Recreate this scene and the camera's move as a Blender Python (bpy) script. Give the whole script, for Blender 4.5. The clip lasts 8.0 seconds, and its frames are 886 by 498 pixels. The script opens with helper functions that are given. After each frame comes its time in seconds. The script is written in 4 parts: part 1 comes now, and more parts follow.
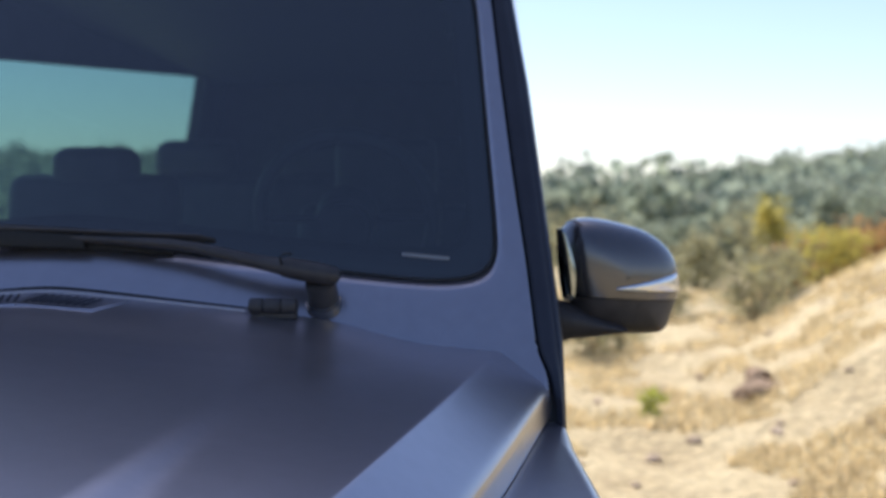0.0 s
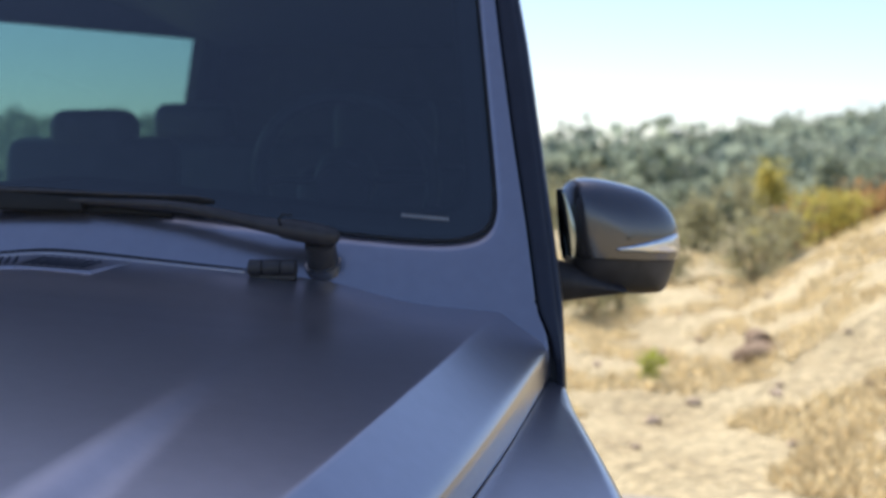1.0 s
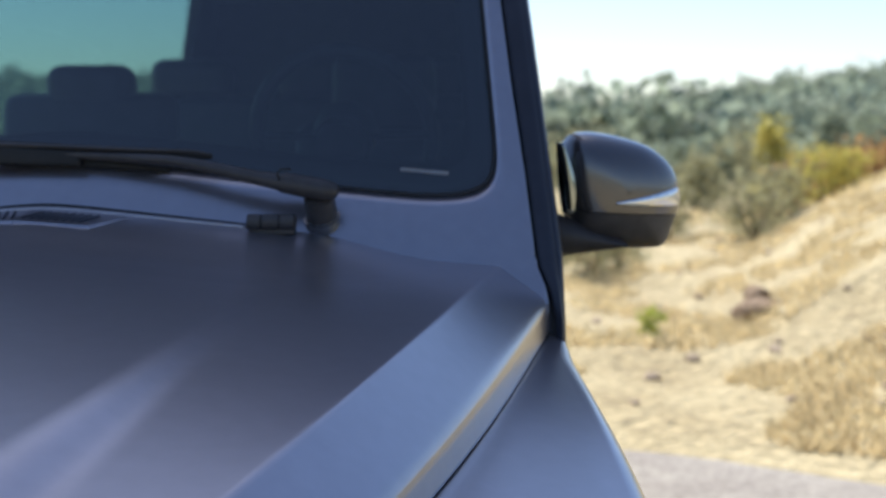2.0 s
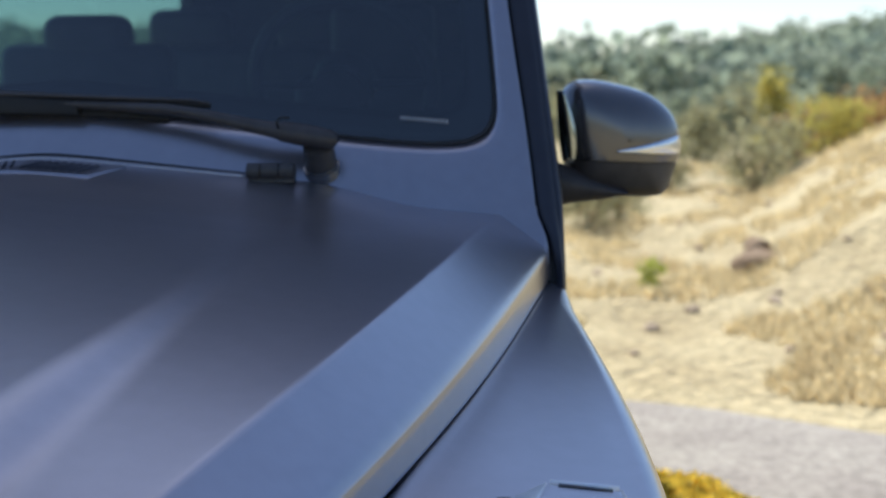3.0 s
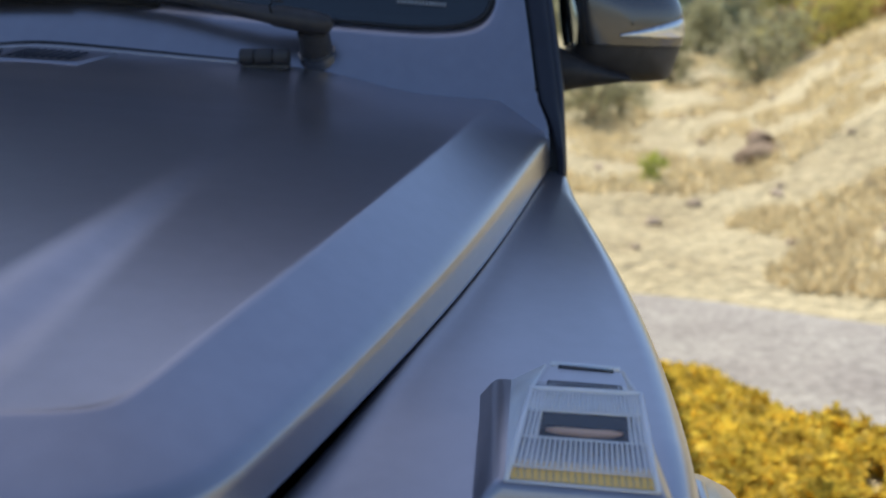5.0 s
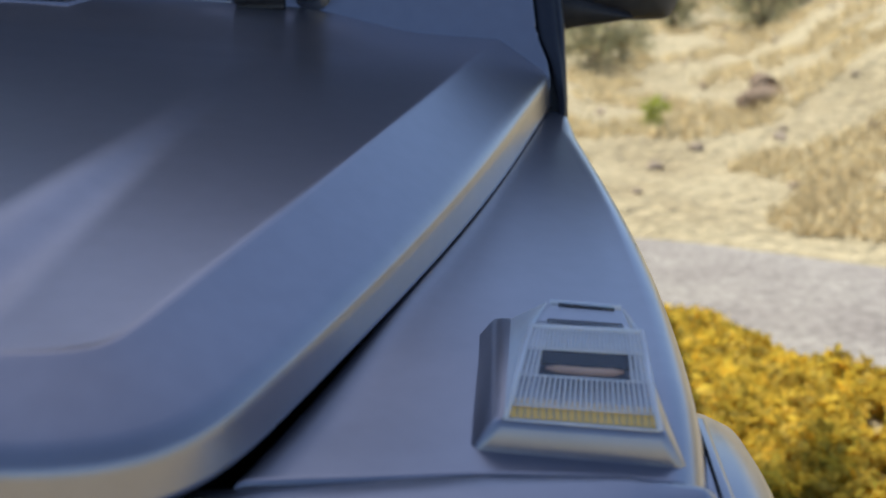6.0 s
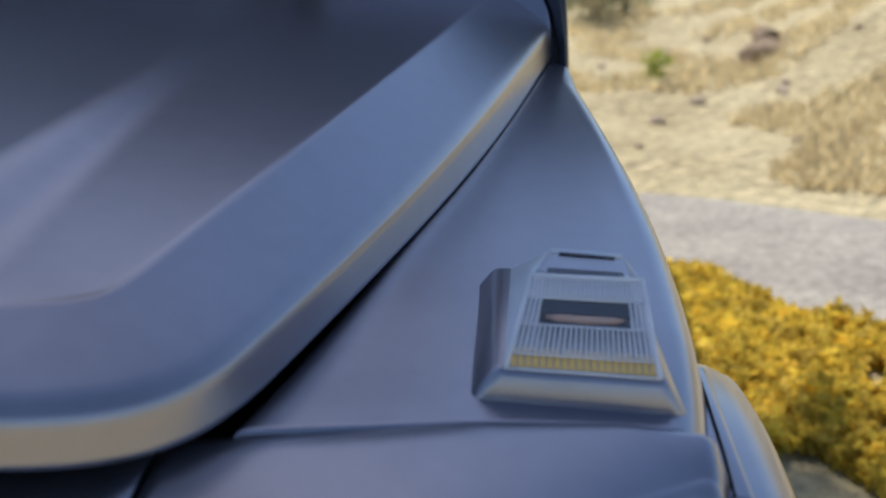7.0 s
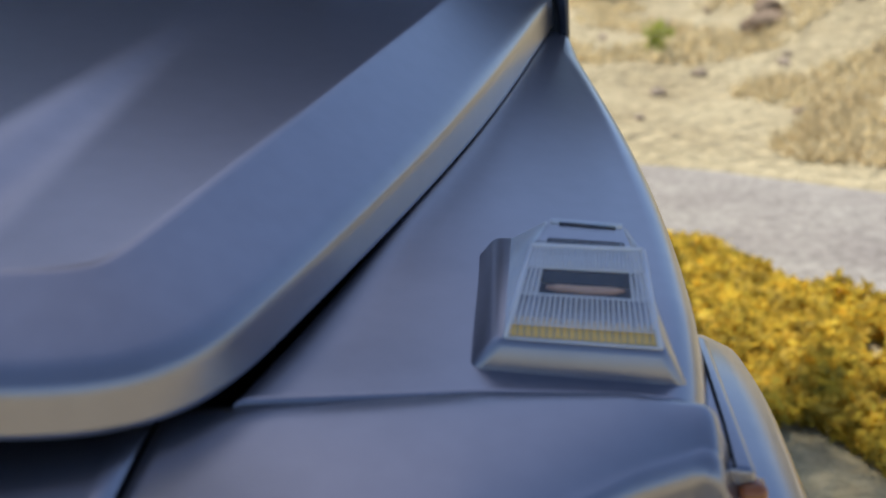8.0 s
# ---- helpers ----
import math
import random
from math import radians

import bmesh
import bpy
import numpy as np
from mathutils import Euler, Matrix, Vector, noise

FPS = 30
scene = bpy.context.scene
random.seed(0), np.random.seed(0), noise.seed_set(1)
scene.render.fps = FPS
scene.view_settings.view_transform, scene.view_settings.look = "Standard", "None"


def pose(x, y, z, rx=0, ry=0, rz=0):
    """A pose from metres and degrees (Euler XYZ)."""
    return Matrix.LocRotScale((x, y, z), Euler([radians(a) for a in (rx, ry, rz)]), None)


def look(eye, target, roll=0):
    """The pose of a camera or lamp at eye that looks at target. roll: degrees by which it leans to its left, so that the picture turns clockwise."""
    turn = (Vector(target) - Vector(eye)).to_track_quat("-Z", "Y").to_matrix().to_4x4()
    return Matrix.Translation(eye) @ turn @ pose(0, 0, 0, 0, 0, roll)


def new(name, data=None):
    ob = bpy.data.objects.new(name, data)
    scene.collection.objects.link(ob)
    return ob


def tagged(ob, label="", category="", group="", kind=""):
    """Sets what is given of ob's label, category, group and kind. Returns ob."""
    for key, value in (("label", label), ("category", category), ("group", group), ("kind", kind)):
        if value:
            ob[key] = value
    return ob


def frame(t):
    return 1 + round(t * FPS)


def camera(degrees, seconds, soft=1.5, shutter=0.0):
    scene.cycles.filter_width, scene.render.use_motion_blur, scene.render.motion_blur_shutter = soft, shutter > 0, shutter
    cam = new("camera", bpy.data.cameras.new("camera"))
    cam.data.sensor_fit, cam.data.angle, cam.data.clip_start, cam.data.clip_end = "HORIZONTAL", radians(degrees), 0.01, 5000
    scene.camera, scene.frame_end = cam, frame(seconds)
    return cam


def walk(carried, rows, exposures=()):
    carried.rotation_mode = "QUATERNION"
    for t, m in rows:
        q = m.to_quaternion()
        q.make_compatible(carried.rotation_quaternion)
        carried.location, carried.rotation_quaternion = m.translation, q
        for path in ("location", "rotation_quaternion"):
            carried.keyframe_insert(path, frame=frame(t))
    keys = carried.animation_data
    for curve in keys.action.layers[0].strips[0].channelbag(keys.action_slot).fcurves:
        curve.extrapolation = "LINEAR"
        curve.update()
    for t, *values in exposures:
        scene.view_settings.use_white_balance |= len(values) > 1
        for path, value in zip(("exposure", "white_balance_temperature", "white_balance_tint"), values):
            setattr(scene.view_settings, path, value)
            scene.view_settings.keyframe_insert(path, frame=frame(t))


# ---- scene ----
# World axes: x to the car's left side, y towards its rear, z up.
cam = camera(42.81, 8.0, soft=1.5)
cam.data.dof.use_dof = True
cam.data.dof.focus_distance = 1.14
cam.data.dof.aperture_fstop = 4.6
ROWS = [
    (0, 0.78, 0, 1.44, 88, 0, 5),
    (0.5, 0.78, 0.0008, 1.4374, 87.332, 0.101, 4.989),
    (1, 0.7802, 0.005, 1.4345, 86.178, 0.186, 4.987),
    (1.5, 0.7798, 0.0084, 1.4315, 85.134, 0.239, 4.97),
    (3, 0.7802, 0.0106, 1.4204, 81.694, 0.491, 4.956),
    (3.5, 0.7806, 0.0127, 1.4172, 80.425, 0.567, 4.962),
    (4, 0.781, 0.0186, 1.4129, 79.002, 0.631, 4.973),
    (4.5, 0.781, 0.0241, 1.4077, 77.789, 0.727, 4.954),
    (6, 0.783, 0.0451, 1.3904, 73.838, 1.267, 4.931),
    (6.5, 0.7836, 0.0475, 1.3865, 72.647, 1.425, 4.925),
    (7, 0.7839, 0.0488, 1.3835, 71.631, 1.487, 4.931),
    (7.5, 0.7838, 0.0494, 1.3821, 70.789, 1.494, 4.928),
    (8, 0.7839, 0.0516, 1.3802, 70.246, 1.49, 4.942),
]
walk(cam, [(t, pose(x, y, z, rx, ry, rz)) for t, x, y, z, rx, ry, rz in ROWS],
     exposures=[(0, 0.68, 6200, 20), (3, 0.59, 6050, 12), (6, 0.39, 6150, 12), (8, 0.31, 6150, 13)])

# ---- world, sun ----
SUN_EL, SUN_AZ = 57.0, 336.0  # degrees; azimuth clockwise from +y
world = bpy.data.worlds.new("world")
scene.world = world
world.use_nodes = True
wn = world.node_tree
sky = wn.nodes.new("ShaderNodeTexSky")
sky.sky_type = "NISHITA"
sky.sun_disc = False
sky.sun_elevation = radians(SUN_EL)
sky.sun_rotation = radians(SUN_AZ)
sky.air_density, sky.dust_density, sky.ozone_density = 1.0, 0.6, 1.8
wn.links.new(sky.outputs[0], wn.nodes["Background"].inputs[0])
wn.nodes["Background"].inputs[1].default_value = 0.108
sun = new("sun", bpy.data.lights.new("sun", "SUN"))
sun.data.energy, sun.data.angle, sun.data.color = 4.2, radians(0.6), (1.0, 0.93, 0.82)
sun_dir = Vector((math.sin(radians(SUN_AZ)) * math.cos(radians(SUN_EL)),
                  math.cos(radians(SUN_AZ)) * math.cos(radians(SUN_EL)), math.sin(radians(SUN_EL))))
sun.matrix_world = look(sun_dir * 30, (0, 0, 0))


# ---- materials ----
def material(name, color, rough=0.5, metal=0.0, vary=0.0, scale=20.0, bump=0.0, bump_scale=200.0, color2=None,
             coat=0.0, coat_rough=0.1, trans=0.0, ior=1.45, island=0.0, fine=0.0):
    """A principled material with noise at two scales in colour and roughness, and a fine bump."""
    m = bpy.data.materials.new(name)
    m.use_nodes = True
    n, link = m.node_tree.nodes, m.node_tree.links
    b = n["Principled BSDF"]
    b.inputs["Base Color"].default_value = (*color, 1)
    b.inputs["Roughness"].default_value = rough
    b.inputs["Metallic"].default_value = metal
    b.inputs["Coat Weight"].default_value = coat
    b.inputs["Coat Roughness"].default_value = coat_rough
    b.inputs["Transmission Weight"].default_value = trans
    b.inputs["IOR"].default_value = ior
    geo = n.new("ShaderNodeNewGeometry")
    if vary or color2:
        tex = n.new("ShaderNodeTexNoise")
        tex.inputs["Scale"].default_value = scale
        tex.inputs["Detail"].default_value = 8
        tex.inputs["Roughness"].default_value = 0.62
        link.new(geo.outputs["Position"], tex.inputs["Vector"])
        ramp = n.new("ShaderNodeValToRGB")
        c2 = color2 or tuple(c * (1 - vary) for c in color)
        ramp.color_ramp.elements[0].position, ramp.color_ramp.elements[1].position = 0.36, 0.64
        ramp.color_ramp.elements[0].color = (*c2, 1)
        ramp.color_ramp.elements[1].color = (*color, 1)
        link.new(tex.outputs["Fac"], ramp.inputs["Fac"])
        out = ramp.outputs["Color"]
        if fine:
            tex2 = n.new("ShaderNodeTexNoise")
            tex2.inputs["Scale"].default_value = scale * 14
            tex2.inputs["Detail"].default_value = 6
            link.new(geo.outputs["Position"], tex2.inputs["Vector"])
            mr = n.new("ShaderNodeMapRange")
            mr.inputs["From Min"].default_value, mr.inputs["From Max"].default_value = 0.3, 0.7
            mr.inputs["To Min"].default_value, mr.inputs["To Max"].default_value = 1 - fine, 1 + fine
            link.new(tex2.outputs["Fac"], mr.inputs["Value"])
            mul = n.new("ShaderNodeVectorMath")
            mul.operation = "SCALE"
            link.new(out, mul.inputs[0])
            link.new(mr.outputs[0], mul.inputs["Scale"])
            out = mul.outputs[0]
        if island:
            mr = n.new("ShaderNodeMapRange")
            mr.inputs["To Min"].default_value, mr.inputs["To Max"].default_value = 1 - island, 1 + island
            link.new(geo.outputs["Random Per Island"], mr.inputs["Value"])
            mul = n.new("ShaderNodeVectorMath")
            mul.operation = "SCALE"
            link.new(out, mul.inputs[0])
            link.new(mr.outputs[0], mul.inputs["Scale"])
            out = mul.outputs[0]
        link.new(out, b.inputs["Base Color"])
    if bump:
        tex = n.new("ShaderNodeTexNoise")
        tex.inputs["Scale"].default_value = bump_scale
        tex.inputs["Detail"].default_value = 6
        link.new(geo.outputs["Position"], tex.inputs["Vector"])
        bp = n.new("ShaderNodeBump")
        bp.inputs["Strength"].default_value = bump
        bp.inputs["Distance"].default_value = 1.0 / bump_scale
        link.new(tex.outputs["Fac"], bp.inputs["Height"])
        link.new(bp.outputs["Normal"], b.inputs["Normal"])
    return m


PAINT = material("satin_paint", (0.315, 0.30, 0.34), 0.29, 0.85, 0.06, 3.0, 0.02, 900.0, fine=0.04, coat=0.85, coat_rough=0.28)
PAINT.node_tree.nodes["Principled BSDF"].inputs["Coat IOR"].default_value = 1.8
DARK_TRIM = material("dark_trim", (0.028, 0.031, 0.045), 0.38, 0.2, 0.2, 12.0, 0.05, 600.0)
PLASTIC = material("black_plastic", (0.048, 0.044, 0.046), 0.5, 0.0, 0.3, 40.0, 0.15, 700.0)
RUBBER = material("rubber", (0.012, 0.012, 0.013), 0.65, 0.0, 0.3, 30.0, 0.1, 500.0)
GLOSS_BLACK = material("gloss_paint", (0.012, 0.014, 0.022), 0.16, 0.0, 0.1, 10.0, coat=0.6, coat_rough=0.05)
CHROME = material("chrome", (0.85, 0.86, 0.88), 0.12, 1.0, 0.05, 20.0)
MIRROR = material("mirror_glass", (0.9, 0.92, 0.92), 0.01, 1.0)
POLISHED = material("polished_face", (0.36, 0.39, 0.40), 0.10, 1.0, 0.3, 60.0)
CABIN = material("cabin_black", (0.032, 0.034, 0.042), 0.6, 0.0, 0.25, 18.0, 0.2, 300.0)
LEATHER = material("seat_leather", (0.042, 0.043, 0.052), 0.5, 0.0, 0.25, 12.0, 0.2, 250.0)
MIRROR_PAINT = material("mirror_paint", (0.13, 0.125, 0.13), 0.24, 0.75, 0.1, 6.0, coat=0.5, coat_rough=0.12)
INDICATOR = material("indicator_silver", (0.80, 0.82, 0.86), 0.20, 0.85, 0.15, 120.0)
AMBER_DARK = material("amber_dark", (0.45, 0.13, 0.03), 0.2, 0.0, 0.2, 60.0, coat=0.6)
BULB = material("bulb_glass", (0.85, 0.50, 0.32), 0.25, 0.0, 0.1, 60.0)
AMBER = material("amber_lens", (1.0, 0.60, 0.10), 0.25, 0.0, 0.1, 60.0)
REFLECTOR = material("reflector", (0.17, 0.17, 0.21), 0.28, 1.0, 0.1, 60.0)
INK = material("print_white", (0.26, 0.29, 0.34), 0.6, 0.0, 0.1, 60.0)
WOODS_BARK = material("bark", (0.13, 0.09, 0.06), 0.85, 0.0, 0.4, 6.0)


def glass_material(name, tint, shine=0.06):
    """Thin window glass: a clear tinted pane with a mirror reflection on it."""
    m = bpy.data.materials.new(name)
    m.use_nodes = True
    n, link = m.node_tree.nodes, m.node_tree.links
    n.remove(n["Principled BSDF"])
    tr, gl, mix, fr = (n.new("ShaderNode" + k) for k in ("BsdfTransparent", "BsdfGlossy", "MixShader", "Fresnel"))
    tr.inputs["Color"].default_value = (*tint, 1)
    gl.inputs["Roughness"].default_value = 0.01
    fr.inputs["IOR"].default_value = 2.1
    link.new(fr.outputs[0], mix.inputs[0])
    link.new(tr.outputs[0], mix.inputs[1])
    link.new(gl.outputs[0], mix.inputs[2])
    link.new(mix.outputs[0], n["Material Output"].inputs["Surface"])
    return m


GLASS = glass_material("windscreen_glass", (0.42, 0.55, 0.52))
SIDE_GLASS = glass_material("side_glass", (0.42, 0.60, 0.57))
DARK_GLASS = glass_material("dark_glass", (0.12, 0.14, 0.14))


def lens_material(name, clear, color, rough, metal):
    """Clear moulded plastic: see-through with a milky gloss."""
    m = bpy.data.materials.new(name)
    m.use_nodes = True
    n, link = m.node_tree.nodes, m.node_tree.links
    b = n["Principled BSDF"]
    b.inputs["Base Color"].default_value = (*color, 1)
    b.inputs["Roughness"].default_value = rough
    b.inputs["Metallic"].default_value = metal
    tr, mix = n.new("ShaderNodeBsdfTransparent"), n.new("ShaderNodeMixShader")
    tex = n.new("ShaderNodeTexNoise")
    tex.inputs["Scale"].default_value = 180
    mr = n.new("ShaderNodeMapRange")
    mr.inputs["To Min"].default_value, mr.inputs["To Max"].default_value = 1 - clear - 0.06, 1 - clear + 0.06
    link.new(tex.outputs["Fac"], mr.inputs["Value"])
    link.new(mr.outputs[0], mix.inputs[0])
    link.new(tr.outputs[0], mix.inputs[1])
    link.new(b.outputs[0], mix.inputs[2])
    link.new(mix.outputs[0], n["Material Output"].inputs["Surface"])
    return m


LAMP_LENS = lens_material("lamp_lens", 0.90, (0.93, 0.93, 0.98), 0.05, 0.6)
LAMP_RIB = lens_material("lamp_rib", 0.30, (0.98, 0.98, 1.0), 0.12, 0.1)


# ---- helpers for things ----
WORLD_OF = {}


def thing(name, place, label, category, group="", kind=""):
    ob = new(name)
    ob.empty_display_size = 0.1
    ob.location = place
    WORLD_OF[ob] = Matrix.Translation(place)
    return tagged(ob, label, category, group, kind)


def part(name, bm, mat, parent, label=""):
    """Links a bmesh (or a ready mesh), given in world axes, as one mesh object under a thing or part."""
    if isinstance(bm, bmesh.types.BMesh):
        me = bpy.data.meshes.new(name)
        bm.to_mesh(me)
        bm.free()
    else:
        me = bm
    me.materials.append(mat)
    ob = new(name, me)
    if parent is not None:
        ob.parent = parent
        ob.matrix_parent_inverse = WORLD_OF.get(parent, Matrix()).inverted()
    if label:
        ob["label"] = label
    return ob


def sheet(P, closed_u=False, closed_v=False, smooth=True):
    """A mesh from a grid of points P[i, j] (numpy, n x m x 3)."""
    n, m = P.shape[:2]
    idx = np.arange(n * m).reshape(n, m)
    if closed_u:
        idx = np.vstack([idx, idx[:1]])
    if closed_v:
        idx = np.hstack([idx, idx[:, :1]])
    q = np.stack([idx[:-1, :-1], idx[1:, :-1], idx[1:, 1:], idx[:-1, 1:]], -1).reshape(-1, 4)
    me = bpy.data.meshes.new("sheet")
    me.from_pydata(P.reshape(-1, 3).tolist(), [], q.tolist())
    me.polygons.foreach_set("use_smooth", [smooth] * len(me.polygons))
    me.update()
    return me


def solid(ob, thickness, offset=-1.0):
    md = ob.modifiers.new("thickness", "SOLIDIFY")
    md.thickness, md.offset = thickness, offset
    return ob


def smooth_bm(bm):
    for f in bm.faces:
        f.smooth = True
    return bm


def box(x0, x1, y0, y1, z0, z1, bevel=0.0, seg=2):
    bm = bmesh.new()
    bmesh.ops.create_cube(bm, size=1.0)
    for v in bm.verts:
        v.co = Vector(((x0 + x1) / 2 + v.co.x * (x1 - x0), (y0 + y1) / 2 + v.co.y * (y1 - y0), (z0 + z1) / 2 + v.co.z * (z1 - z0)))
    if bevel:
        bmesh.ops.bevel(bm, geom=bm.edges[:], offset=bevel, segments=seg, affect="EDGES", profile=0.5)
    return bm


def frustum(lo, hi, bevel=0.0, seg=3):
    """A solid between two four-cornered outlines."""
    bm = bmesh.new()
    a, b = [bm.verts.new(p) for p in lo], [bm.verts.new(p) for p in hi]
    bm.faces.new(a[::-1])
    bm.faces.new(b)
    for k in range(4):
        bm.faces.new((a[k], a[(k + 1) % 4], b[(k + 1) % 4], b[k]))
    bmesh.ops.recalc_face_normals(bm, faces=bm.faces)
    if bevel:
        bmesh.ops.bevel(bm, geom=bm.edges[:], offset=bevel, segments=seg, affect="EDGES", profile=0.5)
    return bm


def tube(points, radius, seg=10, flat=1.0):
    """A tube along points; radius a number or one for each point; flat: height over width of its section."""
    pts = [Vector(p) for p in points]
    n = len(pts)
    rad = [radius] * n if isinstance(radius, (int, float)) else radius
    P = np.zeros((n + 2, seg, 3))
    for i, p in enumerate(pts):
        d = (pts[min(i + 1, n - 1)] - pts[max(i - 1, 0)]).normalized()
        a = d.cross(Vector((0, 0, 1)))
        a = a.normalized() if a.length > 1e-4 else Vector((1, 0, 0))
        b = a.cross(d).normalized()
        for k in range(seg):
            w = 2 * math.pi * k / seg
            P[i + 1, k] = p + a * (math.cos(w) * rad[i]) + b * (math.sin(w) * rad[i] * flat)
    P[0], P[-1] = np.array(pts[0]), np.array(pts[-1])
    return sheet(P, closed_v=True)


def cylinder(p0, p1, r0, r1=None, seg=24, bevel=0.0):
    p0, p1 = Vector(p0), Vector(p1)
    bm = bmesh.new()
    bmesh.ops.create_cone(bm, cap_ends=True, segments=seg, radius1=r0, radius2=r0 if r1 is None else r1, depth=(p1 - p0).length)
    if bevel:
        bmesh.ops.bevel(bm, geom=[e for e in bm.edges if any(len(f.verts) > 4 for f in e.link_faces)], offset=bevel, segments=2, affect="EDGES")
    m = Matrix.Translation((p0 + p1) / 2) @ (p1 - p0).to_track_quat("Z", "Y").to_matrix().to_4x4()
    bmesh.ops.transform(bm, matrix=m, verts=bm.verts)
    return bm


def curve_at(table, s):
    """A smooth value between the rows (place, value) of a small table."""
    xs, ys = np.array([r[0] for r in table], float), np.array([r[1] for r in table], float)
    o = np.argsort(xs)
    xs, ys = xs[o], ys[o]
    g = np.gradient(ys, xs)
    s = np.clip(s, xs[0], xs[-1])
    k = np.clip(np.searchsorted(xs, s) - 1, 0, len(xs) - 2)
    h = xs[k + 1] - xs[k]
    u = (s - xs[k]) / h
    return ((1 + 2 * u) * (1 - u) ** 2 * ys[k] + u * (1 - u) ** 2 * h * g[k] + u * u * (3 - 2 * u) * ys[k + 1] + u * u * (u - 1) * h * g[k + 1])


def even(table, s, degree=4):
    """A fair curve through a small table."""
    xs, ys = np.array([r[0] for r in table], float), np.array([r[1] for r in table], float)
    return np.polyval(np.polyfit(xs, ys, degree), s)


def step(a, b, x):
    u = np.clip((x - a) / (b - a), 0, 1)
    return u * u * (3 - 2 * u)


# ---- the car's main surfaces ----
def shelf_z(x, y):
    """Height of the plane on which the hood's lip and the fender's lamp stand."""
    return 1.035 + 0.095 * (y - 0.77) - 0.08 * (np.abs(x) - 0.74)


def fender_z(x, y):
    """Height of the fender's top shelf, which falls outward behind its front seam."""
    return shelf_z(x, y) - 0.07 * (np.abs(x) - 0.80) * step(0.76, 1.06, y)


HOOD_SIDE = [(1.76, 0.798), (1.39, 0.739), (1.13, 0.691), (0.975, 0.653), (0.85, 0.626), (0.775, 0.603), (0.70, 0.582), (0.62, 0.560)]
FENDER_EDGE = [(1.74, 0.812), (1.50, 0.849), (1.33, 0.875), (1.165, 0.893), (1.02, 0.904), (0.87, 0.906), (0.756, 0.898), (0.62, 0.886)]


def hood_plateau(x, y):
    """Height of the hood before its edges fall off: a crowned plane with a raised middle dome."""
    x = np.sqrt(x * x + 0.0025)
    z = 1.2225 + 0.099 * (y - 1.7) - 0.05 * ((y - 1.2) ** 2 - 0.25) + 0.10 * (0.7 - x) * step(0.5, 1.6, y) + 0.045 * (0.7 - x) * (1 - step(0.5, 1.6, y))
    inner = curve_at([(1.5, 0.425), (1.2, 0.412), (1.0, 0.388), (0.85, 0.368), (0.6, 0.345)], y)
    outer = inner + curve_at([(1.5, 0.006), (1.2, 0.022), (1.0, 0.042), (0.8, 0.058), (0.6, 0.07)], y)
    rise = 0.021 * np.clip((1.42 - y) / 0.62, 0, 1)
    tail = 0.022 * step(1.48, 1.72, y) * (1 - step(0.42, 0.62, x))
    return z + tail + rise * (1 - step(inner - 0.004, outer + 0.004, x))


def hood_outline(side=1, n=220):
    """Plan of the hood's edge from the middle of the front to the rear corner, with a rounded front corner."""
    ys = np.linspace(1.74, 0.70, 120)
    flank = np.stack([even(HOOD_SIDE, ys), ys], 1)
    w = np.linspace(0, 1, 60)[1:, None]
    p0, p1, p2, p3 = np.array([0.582, 0.70]), np.array([0.560, 0.628]), np.array([0.515, 0.622]), np.array([0.43, 0.612])
    corner = (1 - w) ** 3 * p0 + 3 * w * (1 - w) ** 2 * p1 + 3 * w * w * (1 - w) * p2 + w ** 3 * p3
    xs = np.linspace(0.43, 0.0, 40)[1:]
    front = np.stack([xs, 0.612 - 0.03 * (1 - (xs / 0.43) ** 2)], 1)
    P = np.vstack([flank, corner, front])
    s = np.concatenate([[0], np.cumsum(np.linalg.norm(np.diff(P, axis=0), axis=1))])
    q = np.linspace(0, s[-1], n)
    P = np.stack([np.interp(q, s, P[:, 0]), np.interp(q, s, P[:, 1])], 1)
    for _ in range(30):
        P[1:-1] = (P[:-2] + 2 * P[1:-1] + P[2:]) / 4
    return P


LEAN = 0.005  # how far the foot of the hood's side lip stands out from its top


